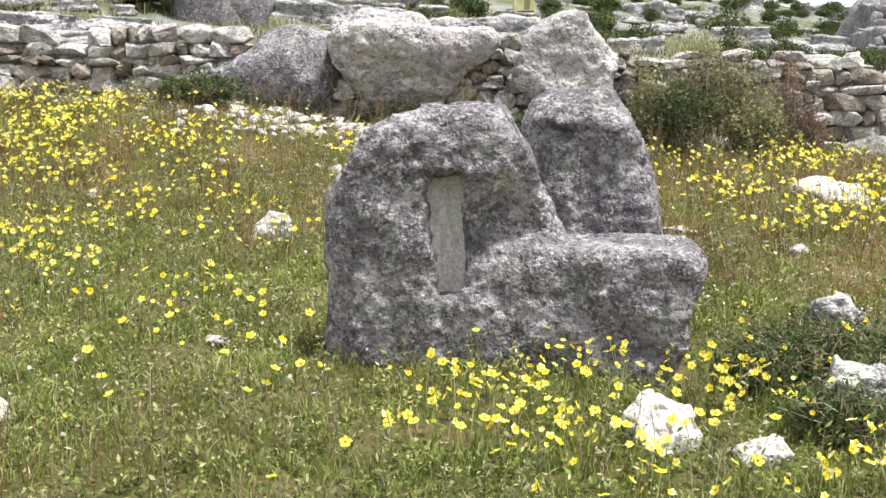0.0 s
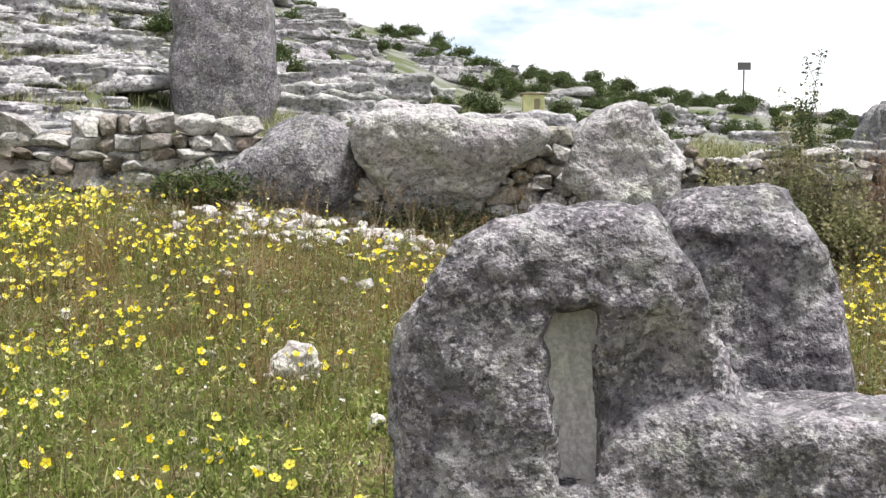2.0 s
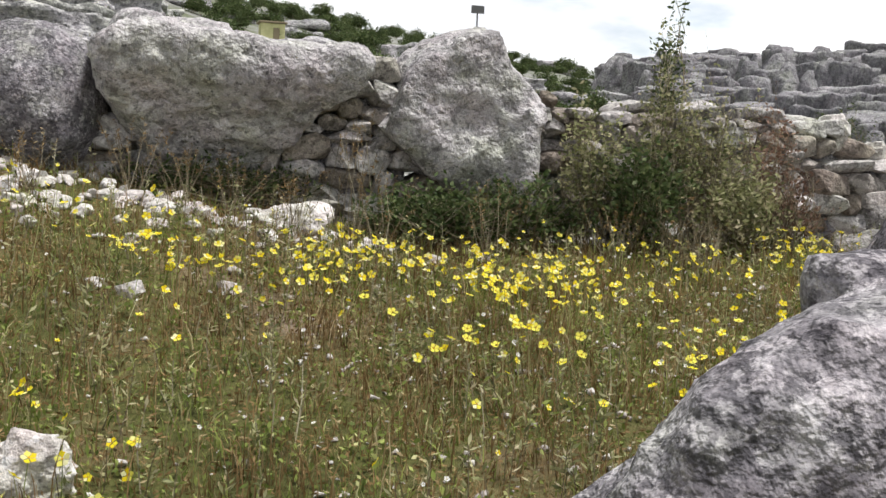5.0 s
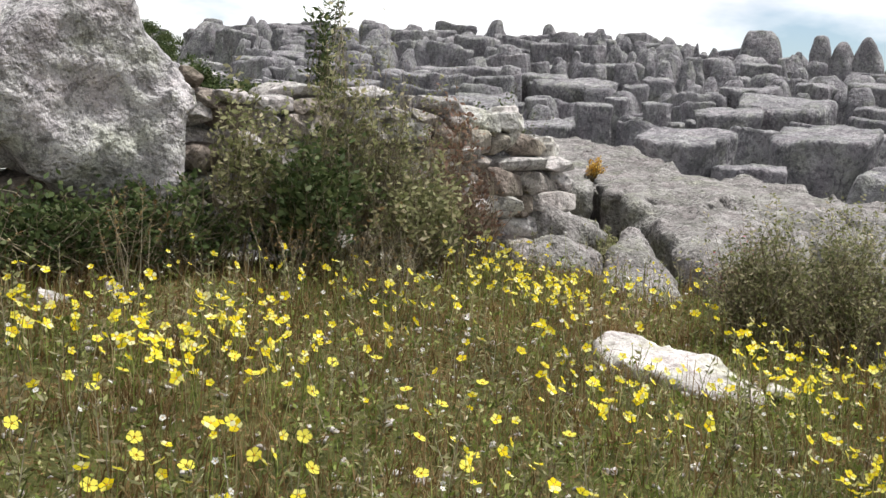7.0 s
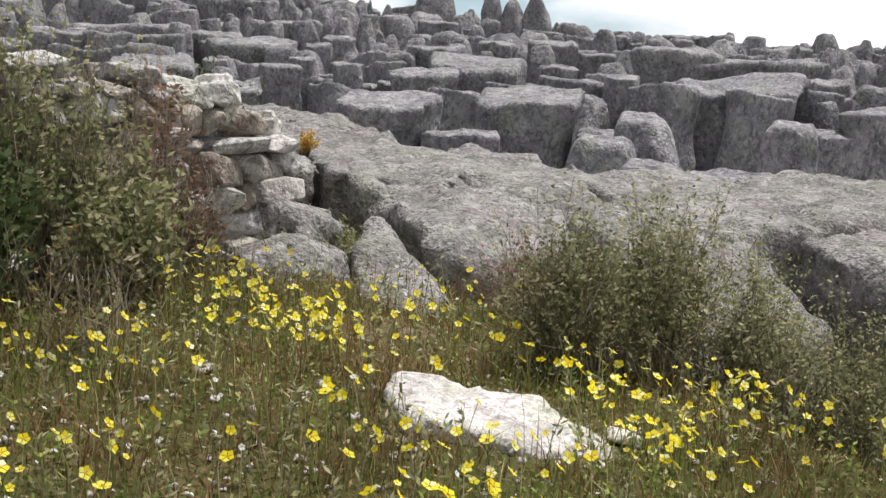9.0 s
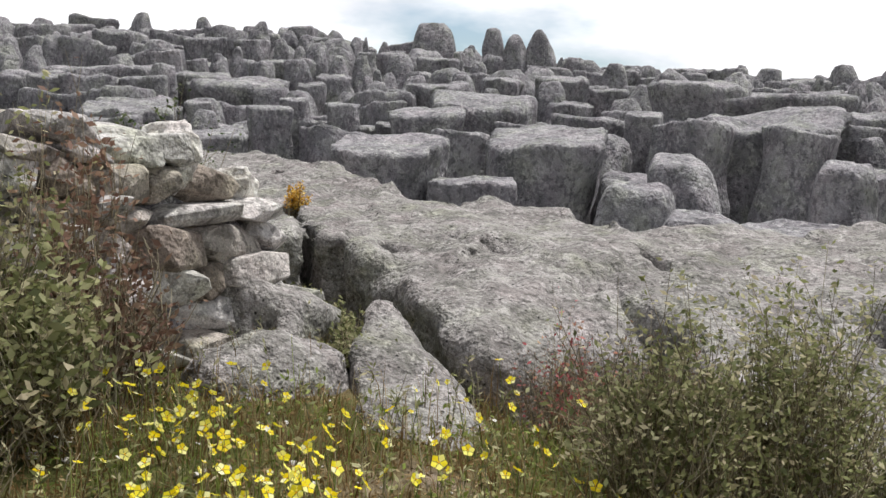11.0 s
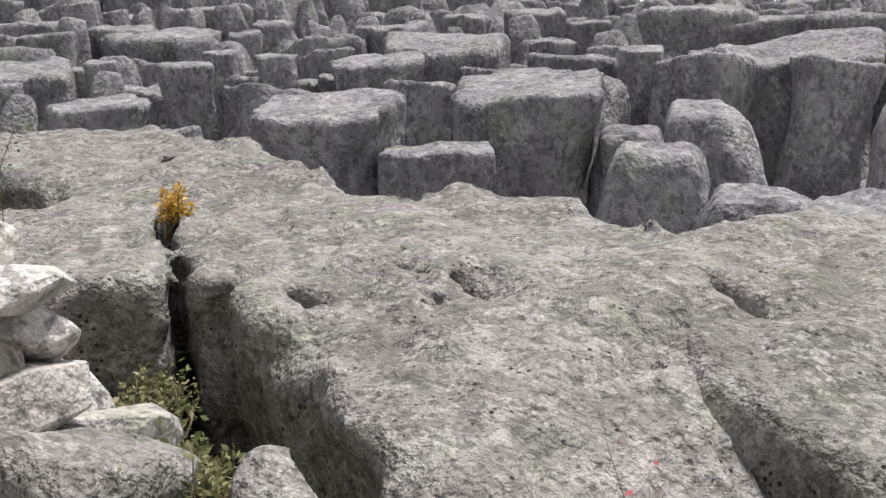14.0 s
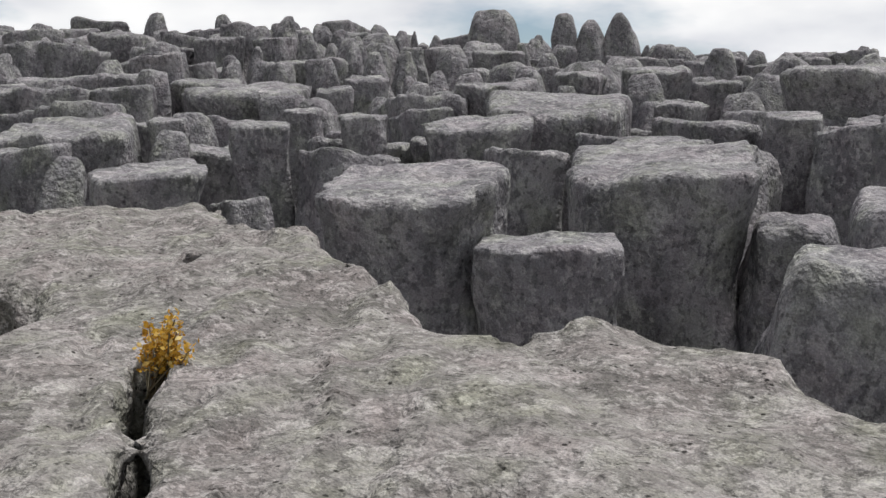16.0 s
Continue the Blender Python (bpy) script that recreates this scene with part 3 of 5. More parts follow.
# ---- the karst field ----
def karst_mesh(w, d, h, rnd, seed, steps=20):
    """A worn limestone block: flat top with a hard lip, narrower waist, spreading foot. Its top centre is at the origin."""
    step = max(w, d) / steps
    big = min(w, d)
    rng = np.random.RandomState(int(seed * 10) % 9999)
    cuts = [(rng.uniform(0, 6.28), rng.uniform(0.36, 0.5)) for k in range(3)]

    def field(p):
        s = p + seed * 7.7
        q = p + 0.2 * big * np.stack([fbm(s / big, 0.8, 2), fbm(s / big + 31, 0.8, 2), 0 * p[:, 2]], 1)
        t = np.clip(-p[:, 2] / h, 0, 1.2)
        k = 1.0 - 0.1 * np.sin(np.pi * np.clip(t * 1.3, 0, 1)) + 0.3 * np.clip(t - 0.65, 0, 1)
        if rnd > 0.3:
            k = k * (1 - min(0.78, 1.25 * rnd) * np.clip(1 - t * 1.7, 0, 1) ** 1.7)
        flat = np.stack([q[:, 0] / k, q[:, 1] / k, 0 * p[:, 2]], 1)
        side = box_sdf(flat, (w / 2, d / 2, 9), 0.3 * big)
        for a, r in cuts:
            side = smax(side, flat[:, 0] * math.cos(a) + flat[:, 1] * math.sin(a) - r * (w * abs(math.cos(a)) + d * abs(math.sin(a))), 0.08 * big)
        top = p[:, 2] + 0.1 * big * fbm(s * (1, 1, 0) / big, 0.9, 2)
        e = smax(side, top, (0.05 + 0.6 * max(0, rnd - 0.2)) * big)
        return smax(e, -h - p[:, 2], 0.02)

    def detail(p):
        s = (p + seed * 7.7) / big
        return big * (0.04 * fbm(s * (1, 1, 0.3), 2.6, 2) - 0.022 * ridged(s * (1, 1, 0.25), 2.4, 2) + 0.02 * fbm(s, 8, 2))

    return solid(field, (-w * 0.75, -d * 0.75, -h - step * 2), (w * 0.75, d * 0.75, 0.2 * big + step), step, detail, 0.3 * big)


KARST = []


def karst_block(x, y, z, w, d, h, yaw, rnd, label="grey flat-topped limestone block with fluted sides"):
    v, q = karst_mesh(w, d, max(h, 1.7 if rnd < 0.3 else 1.2), rnd, x + y, 34 if math.hypot(x - 5.6, y - 12.5) < 12 else 24)
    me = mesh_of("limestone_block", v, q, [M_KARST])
    ob = tagged(new("limestone_block", me), label, "rock", "karst blocks")
    ob.matrix_world = pose(x, y, z, 3.0, -6.5, 0) @ pose(0, 0, 0, 0, 0, yaw)
    KARST.append((x, y, max(w, d) / 2))
    return ob


karst_block(12.28, 18.01, 2.03, 1.41, 2.11, 1.25, -50, 0.2)
karst_block(14.13, 16.76, 2.21, 1.53, 2.29, 2.13, -63, 0.2)
karst_block(12.18, 16.59, 1.66, 1.01, 0.94, 0.98, -58, 0.2)
karst_block(11.92, 20.87, 2.12, 0.99, 1.48, 0.68, -37, 0.2)
karst_block(13.02, 23.84, 2.58, 1.53, 2.30, 1.01, -33, 0.2)
karst_block(14.09, 21.69, 2.59, 0.65, 0.97, 1.58, -42, 0.2)
karst_block(15.76, 19.91, 2.64, 1.10, 1.65, 1.50, -54, 0.2)
karst_block(17.64, 19.94, 2.92, 1.83, 2.75, 1.18, -58, 0.2)
karst_block(17.20, 16.73, 2.68, 0.60, 0.90, 1.39, -70, 0.2)
karst_block(13.07, 14.44, 1.95, 1.1, 1.3, 1.8, -70, 0.33)
karst_block(10.91, 13.27, 1.42, 1.0, 1.2, 1.6, -72, 0.33)
karst_block(12.06, 14.49, 1.7, 1.0, 1.2, 1.7, -67, 0.36)
karst_block(18.3, 15.0, 2.70, 2.12, 2.2, 2.01, -73, 0.2)
karst_block(18.95, 28.59, 3.58, 1.33, 2.00, 0.94, -40, 0.2)
karst_block(18.36, 26.71, 3.40, 2.00, 3.00, 1.37, -42, 0.2)
karst_block(15.37, 21.32, 2.72, 0.57, 0.86, 0.85, -48, 0.2)
karst_block(18.50, 24.86, 3.31, 0.65, 0.98, 0.93, -46, 0.2)
karst_block(19.09, 22.05, 3.32, 1.10, 1.65, 0.82, -54, 0.2)
karst_block(16.04, 23.01, 2.85, 0.54, 0.81, 1.06, -45, 0.2)
karst_block(20.62, 25.94, 3.64, 0.74, 1.11, 0.99, -48, 0.2)
karst_block(23.60, 39.26, 4.78, 2.13, 3.19, 1.17, -34, 0.2)
karst_block(26.34, 38.11, 5.05, 3.37, 3.16, 1.20, -39, 0.2)
karst_block(17.70, 29.16, 3.66, 0.90, 1.35, 1.03, -36, 0.2)
karst_block(17.80, 31.34, 3.60, 1.08, 1.62, 0.92, -33, 0.2)
karst_block(14.08, 23.35, 2.68, 0.43, 0.65, 0.72, -38, 0.2)
karst_block(20.99, 30.72, 4.06, 0.76, 1.14, 0.65, -40, 0.2)
karst_block(15.58, 29.35, 3.41, 0.39, 0.59, 0.92, -30, 0.2)
karst_block(21.59, 17.60, 3.47, 1.67, 2.50, 1.08, -69, 0.2)
karst_block(21.8, 16.1, 3.25, 2.6, 2.2, 1.17, -73, 0.2)
karst_block(14.0, 15.6, 1.75, 1.0, 1.0, 1.6, -65, 0.33)
karst_block(14.49, 12.96, 1.95, 0.95, 1.2, 1.6, -77, 0.31)
karst_block(11.02, 12.50, 1.33, 1.06, 1.34, 0.75, -74, 0.2)
karst_block(27.58, 28.21, 5.78, 1.3, 1.2, 1.63, -54, 0.35)
karst_block(26.35, 26.47, 4.78, 0.45, 0.40, 1.36, -56, 0.5)
karst_block(29.42, 27.26, 5.8, 0.8, 0.7, 1.53, -58, 0.5)
karst_block(29.75, 26.71, 5.62, 0.95, 0.8, 1.36, -59, 0.6)
karst_block(30.13, 26.05, 5.8, 0.9, 0.8, 1.59, -61, 0.6)
karst_block(30.45, 25.46, 4.99, 0.35, 0.31, 0.93, -62, 0.6)
karst_block(28.03, 32.44, 5.72, 1.25, 1.13, 1.56, -48, 0.6)
karst_block(27.77, 34.18, 5.87, 0.86, 0.78, 1.33, -46, 0.5)
karst_block(28.75, 31.60, 5.59, 0.26, 0.23, 1.12, -50, 0.6)
karst_block(28.33, 30.53, 5.37, 0.56, 0.51, 1.27, -51, 0.6)
karst_block(29.92, 24.30, 4.84, 1.09, 0.98, 1.47, -64, 0.5)
karst_block(25.73, 21.45, 4.27, 0.87, 0.78, 2.15, -66, 0.45)
karst_block(23.70, 23.19, 3.98, 1.43, 1.29, 1.13, -59, 0.5)
karst_block(22.55, 21.14, 3.71, 1.15, 1.03, 1.52, -63, 0.3)
karst_block(28.09, 20.96, 4.32, 1.68, 1.51, 1.14, -69, 0.6)
karst_block(24.42, 19.36, 3.47, 1.58, 1.42, 1.37, -70, 0.3)
karst_block(29.55, 19.80, 4.31, 1.45, 1.31, 1.35, -73, 0.6)
karst_block(27.25, 34.69, 5.77, 0.42, 0.38, 1.23, -44, 0.4)
karst_block(26.82, 35.11, 5.72, 0.54, 0.49, 1.20, -43, 0.5)
karst_block(25.99, 35.86, 5.73, 1.22, 1.10, 1.23, -41, 0.4)
karst_block(25.21, 36.51, 5.63, 0.86, 0.78, 1.14, -39, 0.5)
karst_block(24.95, 37.99, 5.79, 0.83, 0.74, 1.08, -37, 0.5)
karst_block(24.55, 39.51, 5.80, 0.65, 0.58, 1.04, -35, 0.4)
karst_block(24.87, 28.44, 4.67, 0.77, 0.69, 1.64, -50, 0.4)
karst_block(24.60, 27.18, 4.58, 0.86, 0.78, 1.09, -52, 0.4)
karst_block(21.92, 25.74, 3.91, 0.38, 0.34, 1.16, -51, 0.5)
karst_block(25.84, 25.43, 4.41, 0.73, 0.66, 1.18, -57, 0.5)
karst_block(23.94, 29.50, 4.60, 0.51, 0.46, 1.19, -47, 0.4)
karst_block(26.64, 27.80, 4.86, 1.40, 1.26, 1.25, -54, 0.4)



def karst_fill():
    """Smaller blocks between and behind the large ones."""
    rng = random.Random(11)
    protos = []
    for k in range(12):
        w, d, h = rng.uniform(0.8, 1.5), rng.uniform(0.7, 1.2), rng.uniform(1.5, 2.0)
        v, q = karst_mesh(w, d, h, (0.15, 0.2, 0.4, 0.2, 0.45, 0.25)[k % 6], 3.3 * k + 1, 20)
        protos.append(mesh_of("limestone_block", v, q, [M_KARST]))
    for k in range(8):
        v, q = karst_mesh(rng.uniform(0.55, 0.95), rng.uniform(0.5, 0.8), rng.uniform(1.6, 2.1), (0.35, 0.45, 0.55, 0.6)[k % 4], 5.1 * k + 2, 20)
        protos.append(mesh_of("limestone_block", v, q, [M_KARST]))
    placed, spots = list(KARST), []
    for k in range(8000):
        r, az = 11.0 + 27.0 * rng.random() ** 0.8, rng.uniform(14, 92)
        x, y = 5.6 + r * math.sin(radians(az)), 12.5 + r * math.cos(radians(az))
        if 0.75 * x - 0.25 * (y - 14) < 4.9 or y < 10:
            continue
        s = rng.uniform(0.6, 1.25) * (0.75 + 0.018 * r)
        if any(math.hypot(x - a, y - b) < 0.85 * c + 0.36 * s for a, b, c in placed):
            continue
        placed.append((x, y, 0.42 * s))
        lift = 0.75 * min(1, max(0, (r - 15) / 13)) * min(1, max(0, (70 - az) / 30)) - rng.uniform(0.05, 0.45) * (1.5 if r < 18 else 1.0) + 0.4 * min(1, max(0, (r - 18) / 8)) * min(1, max(0, (62 - az) / 15))
        dome = r > 17 and rng.random() < (0.5 if az > 40 else 0.25)
        if dome:
            lift += rng.uniform(0.0, 0.3)
        spots.append((r, 12 + rng.randrange(8) if dome else rng.randrange(12), pose(x, y, float(dip(x, y)) + lift, 3, -6.5, rng.uniform(0, 360)) @ Matrix.Diagonal((s, s, max(s, 0.9) * rng.uniform(0.85, 1.15), 1))))
        if len(placed) > 600:
            break
    spots.sort(key=lambda a: a[0])
    for r, k, m in spots[:230]:
        tagged(new("limestone_block", protos[k]), "weathered grey limestone block among many in a karst field", "rock", "karst blocks").matrix_world = m
    joined("far_karst", "far jumble of grey limestone blocks", "rocks", [(protos[k], m) for r, k, m in spots[230:]], M_KARST)


karst_fill()


def karst_floor():
    """Bare broken rock in the clefts between the blocks."""
    gx, gy = np.arange(9, 46, 0.35), np.arange(8, 52, 0.35)
    xx, yy = np.meshgrid(gx, gy, indexing="ij")
    p = np.stack([xx, yy, 0 * xx], -1).reshape(-1, 3)
    edge = np.minimum(np.minimum(xx - 9, 45.5 - xx), np.minimum(yy - 8, 51.5 - yy))
    zz = land(xx, yy) + 0.12 + (0.25 * ridged(p, 0.7, 3)).reshape(xx.shape) - 1.2 * np.clip(1 - edge / 1.0, 0, 1)
    idx = np.arange(xx.size).reshape(xx.shape)
    q = np.stack([idx[:-1, :-1], idx[1:, :-1], idx[1:, 1:], idx[:-1, 1:]], -1).reshape(-1, 4)
    keep = (0.75 * xx - 0.25 * (yy - 14) > 6.2).ravel()[q].all(1)
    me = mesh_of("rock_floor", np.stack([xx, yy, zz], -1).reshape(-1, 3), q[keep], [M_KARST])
    tagged(new("rock_floor", me), "bare grey rock floor in deep clefts", "rock floor", kind="structure")


karst_floor()

# ---- outcrops, shrubs and the sign behind the wall ----
def lump_mesh(seed, half, r, step, amp=0.12, layers=0.0):
    def field(p):
        s = p + seed * 5.1
        q = p + 0.2 * np.stack([fbm(s, 0.9, 2), fbm(s + 31, 0.9, 2), fbm(s + 63, 0.9, 2)], 1) * min(half)
        d = box_sdf(q, half, r)
        if layers:
            d = d + 0.05 * np.sign(np.sin(p[:, 2] * layers + 2 * fbm(s, 0.6, 2)))
        return d + amp * fbm(s, 1.5, 3) * min(1, min(half) * 1.5)

    m = 1.35
    return solid(field, [-a * m - 0.2 for a in half], [a * m + 0.2 for a in half], step)


def outcrop(x, y, dz, half, yaw, seed, label, mat=None, layers=0.0, r=0.25):
    v, q = lump_mesh(seed, half, r * min(half), max(half) / 16, 0.14, layers)
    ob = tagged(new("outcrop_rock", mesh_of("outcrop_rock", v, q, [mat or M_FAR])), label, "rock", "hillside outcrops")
    ob.matrix_world = pose(x, y, float(land(x, y)) + dz, 0, 0, yaw)
    return ob


# tall dark block and boulders just over the wall
outcrop(-4.15, 21.0, 0.75, (0.86, 0.7, 1.42), 8, 1, "tall dark grey round-topped limestone block on the slope", M_BOULDER, 0, 0.6)
outcrop(-0.75, 16.2, 0.75, (0.62, 0.55, 0.62), 0, 2, "pale rounded boulder behind the wall", M_PALE, 0, 0.6)
outcrop(0.7, 19.5, 0.5, (1.0, 0.6, 0.7), 5, 3, "grey cracked rock outcrop behind the wall", M_FAR)
outcrop(2.1, 20.5, 0.4, (0.6, 0.5, 0.65), -5, 4, "grey cracked rock outcrop behind the wall", M_FAR)


def hillside():
    rng = random.Random(5)
    protos = []
    for k in range(10):
        half = (rng.uniform(0.6, 1.5), rng.uniform(0.4, 0.8), rng.uniform(0.16, 0.4))
        v, q = lump_mesh(10 + k, half, 0.15 * min(half), 0.09, 0.3, 14.0)
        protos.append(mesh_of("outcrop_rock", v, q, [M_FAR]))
    spots = []
    for k in range(1000):
        y = 15.8 + 50 * rng.random() ** 1.9
        az = rng.uniform(-25, 26)
        if rng.random() > (1.0 if az < -4 else 0.3):
            continue
        x = y * math.tan(radians(az)) - 0.4
        if math.hypot(x + 4.15, y - 21) < 1.8 or (abs(az + 10.5) < 4 and y < 20):
            continue
        s = rng.uniform(0.3, 1.0) * (0.55 + y / 55)
        spots.append((y, rng.randrange(10), pose(x, y, float(land(x, y)) + rng.uniform(-0.08, 0.12), rng.uniform(-6, 6), rng.uniform(-6, 6), rng.uniform(-40, 40)) @ Matrix.Scale(s, 4)))
    spots.sort(key=lambda a: a[0])
    for y, k, m in spots[:150]:
        tagged(new("outcrop_rock", protos[k]), "layered grey limestone outcrop on the hillside", "rock", "hillside outcrops").matrix_world = m
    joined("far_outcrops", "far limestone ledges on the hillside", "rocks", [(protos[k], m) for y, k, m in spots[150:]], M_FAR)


hillside()


# ---- plants ----
def leaf_quads(rng, centres, size, up=0.3, slim=0.45):
    """Small bent leaves, each of four corners, at the centres."""
    n = len(centres)
    a = rng.normal(size=(n, 3))
    a[:, 2] = np.abs(a[:, 2]) * up + 0.15
    a /= np.linalg.norm(a, axis=1)[:, None]
    b = np.cross(a, rng.normal(size=(n, 3)))
    b /= np.linalg.norm(b, axis=1)[:, None]
    ln = (size * rng.uniform(0.6, 1.4, n))[:, None]
    wd = ln * slim * 0.5
    v = np.stack([centres, centres + a * ln * 0.5 + b * wd, centres + a * ln, centres + a * ln * 0.5 - b * wd], 1).reshape(-1, 3)
    return v, np.arange(4 * n).reshape(-1, 4)


def twig_tubes(starts, ends, r0, r1, bend=0.0, rng=None):
    """Tapered three-sided twigs with one bend."""
    n = len(starts)
    ax = ends - starts
    ref = np.where(np.abs(ax[:, 2:3]) > 0.9 * np.linalg.norm(ax, axis=1)[:, None], np.array([[1.0, 0, 0]]), np.array([[0, 0, 1.0]]))
    s1 = np.cross(ax, ref)
    s1 /= np.maximum(np.linalg.norm(s1, axis=1)[:, None], 1e-9)
    s2 = np.cross(ax, s1)
    s2 /= np.maximum(np.linalg.norm(s2, axis=1)[:, None], 1e-9)
    mid = (starts + ends) / 2
    if bend and rng is not None:
        mid = mid + rng.normal(size=(n, 3)) * bend * np.linalg.norm(ax, axis=1)[:, None]
    rings = []
    for c, r in ((starts, r0), (mid, (r0 + r1) / 2), (ends, r1)):
        for k in range(3):
            t = 2 * math.pi * k / 3
            rings.append(c + r * (math.cos(t) * s1 + math.sin(t) * s2))
    v = np.stack(rings, 1).reshape(-1, 3)
    b = np.arange(n)[:, None] * 9
    f = []
    for lvl in (0, 3):
        for k in range(3):
            j = (k + 1) % 3
            f.append(np.concatenate([b + lvl + k, b + lvl + j, b + lvl + 3 + j, b + lvl + 3 + k], 1))
    return v, np.concatenate(f)


def bush_meshes(seed, rx, ry, h, stems, leaves, leaf, leaf_mat, twig_mat, spread=0.8, slim=0.45, upright=0.5, r0=0.008, low=0.12):
    """Stems from the root that fork once, and leaves along the forks. Root at the origin."""
    rng = np.random.RandomState(seed)
    base = np.stack([rng.uniform(-1, 1, stems) * rx * 0.55, rng.uniform(-1, 1, stems) * ry * 0.55, np.zeros(stems)], 1)
    ang, rad = rng.uniform(0, 2 * math.pi, stems), np.sqrt(rng.uniform(0, 1, stems))
    tops = np.stack([np.cos(ang) * rad * rx * spread, np.sin(ang) * rad * ry * spread, h * (1 - 0.5 * rad ** 2) * rng.uniform(0.55, 1.0, stems)], 1)
    v1, f1 = twig_tubes(base, tops, r0, r0 * 0.35, 0.06, rng)
    forks = 4
    k = np.repeat(np.arange(stems), forks)
    t = rng.uniform(0.25, 0.85, stems * forks)[:, None]
    fs = base[k] * (1 - t) + tops[k] * t
    fe = fs + np.stack([rng.normal(size=len(k)) * rx * 0.28, rng.normal(size=len(k)) * ry * 0.28, h * rng.uniform(0.08, 0.3, len(k)) * (0.4 + upright)], 1)
    v2, f2 = twig_tubes(fs, fe, r0 * 0.5, r0 * 0.2, 0.08, rng)
    twigs = mesh_of("branchwork", np.concatenate([v1, v2]), np.concatenate([f1, f2 + len(v1)]), [twig_mat])
    pick = rng.randint(0, stems * forks + stems, leaves)
    t = np.sqrt(rng.uniform(low, 1, leaves))[:, None]
    a = np.concatenate([fs, base])[pick]
    b = np.concatenate([fe, tops])[pick]
    c = a * (1 - t) + b * t + rng.normal(size=(leaves, 3)) * leaf * 0.7
    c[:, 2] = np.maximum(c[:, 2], 0.02)
    lv, lf = leaf_quads(rng, c, leaf, 0.5, slim)
    return twigs, mesh_of("foliage", lv, lf, [leaf_mat], False)


def bush(x, y, name, label, category, meshes, yaw=0.0, scale=1.0, group="", z=None):
    ob = thing(name, label, category, group)
    ob.matrix_world = pose(x, y, (float(land(x, y)) if z is None else z) - 0.03, 0, 0, yaw) @ Matrix.Scale(scale, 4)
    for part_name, me in zip(("branchwork", "foliage"), meshes):
        o = new(part_name, me)
        o.parent = ob
    return ob


def plants():
    # loose tangle of shrubs against the wall
    for k, (x, y, rx, ry, h, n, lf, mat, size) in enumerate(((2.5, 13.35, 0.3, 0.25, 1.35, 30, 1400, M_LEAF, 0.045), (2.9, 13.15, 0.42, 0.3, 0.95, 44, 2600, M_DARKLEAF, 0.055), (3.15, 13.4, 0.38, 0.25, 1.7, 40, 1700, M_LEAF, 0.042),
                                                             (3.6, 13.3, 0.42, 0.25, 1.5, 50, 1900, M_LEAF, 0.038), (3.75, 13.1, 0.45, 0.28, 0.85, 46, 2200, M_LEAF, 0.05), (4.15, 13.35, 0.38, 0.25, 1.25, 40, 1200, M_RUST, 0.038))):
        bush(x, y, "wall_shrub", ("dry brown twiggy shrub" if mat is M_RUST else "dense dark green low shrub" if mat is M_DARKLEAF else "loose yellow-green shrub with thin stems") + " against the wall", "shrub",
             bush_meshes(20 + k, rx, ry, h, n, lf, size, mat, M_TWIG, 1.05, 0.5, 1.3, 0.005), 0, 1.0, "shrubs along the wall")
    bush(4.5, 13.45, "wall_shrub", "dry reddish-brown shrub at the wall end", "shrub", bush_meshes(31, 0.35, 0.22, 0.85, 34, 800, 0.045, M_RUST, M_TWIG, 0.9), 0, 1, "shrubs along the wall")
    bush(3.8, 14.6, "sapling", "thin upright sapling behind the wall", "sapling", bush_meshes(33, 0.22, 0.22, 2.2, 7, 1300, 0.05, M_DARKLEAF, M_TWIG, 0.6, 0.45, 1.0, 0.012, 0.3))
    bush(2.95, 12.45, "bare_shrub", "pale leafless twiggy shrub among the flowers", "shrub", bush_meshes(34, 0.35, 0.3, 0.75, 26, 120, 0.03, M_DRY, M_TWIG, 0.9, 0.4, 1.0, 0.004))
    bush(6.05, 15.0, "wall_shrub", "small dark-leaved shrub behind the wall end", "shrub", bush_meshes(37, 0.45, 0.35, 1.45, 34, 2400, 0.035, M_DARKLEAF, M_TWIG, 0.95, 0.4, 0.9), 0, 1, "shrubs along the wall")
    # dark undergrowth below the boulders
    bush(-2.9, 13.15, "dark_shrub", "dense dark green shrub under the sloping boulder", "shrub", bush_meshes(35, 0.65, 0.35, 0.55, 60, 3200, 0.05, M_DARKLEAF, M_TWIG, 0.9), 0, 1, "shrubs along the wall")
    bush(1.95, 13.3, "dark_shrub", "dense dark shrub in shade under the pointed boulder", "shrub", bush_meshes(38, 0.5, 0.3, 0.7, 50, 2600, 0.05, M_DARKLEAF, M_TWIG, 0.95), 0, 1, "shrubs along the wall")
    bush(-0.5, 13.5, "dark_shrub", "dark undergrowth in shade under the broad boulder", "shrub", bush_meshes(39, 0.9, 0.25, 0.4, 60, 2600, 0.04, M_DARKLEAF, M_TWIG, 0.95), 0, 1, "shrubs along the wall")
    for k, (x, y, rx) in enumerate(((1.75, 5.75, 0.3), (2.5, 6.1, 0.45), (1.9, 5.05, 0.3), (2.55, 5.3, 0.4))):
        bush(x, y, "bank_weeds", "dark tangled weeds on the earth bank", "weeds", bush_meshes(90 + k, rx, rx, 0.36, 50, 2400, 0.035, M_DARKLEAF, M_TWIG, 0.95, 0.4))
    bush(2.1, 6.05, "bank_weeds", "dark tangled weeds on the earth bank", "weeds", bush_meshes(47, 0.5, 0.5, 0.4, 60, 3200, 0.035, M_DARKLEAF, M_TWIG, 0.95, 0.4))
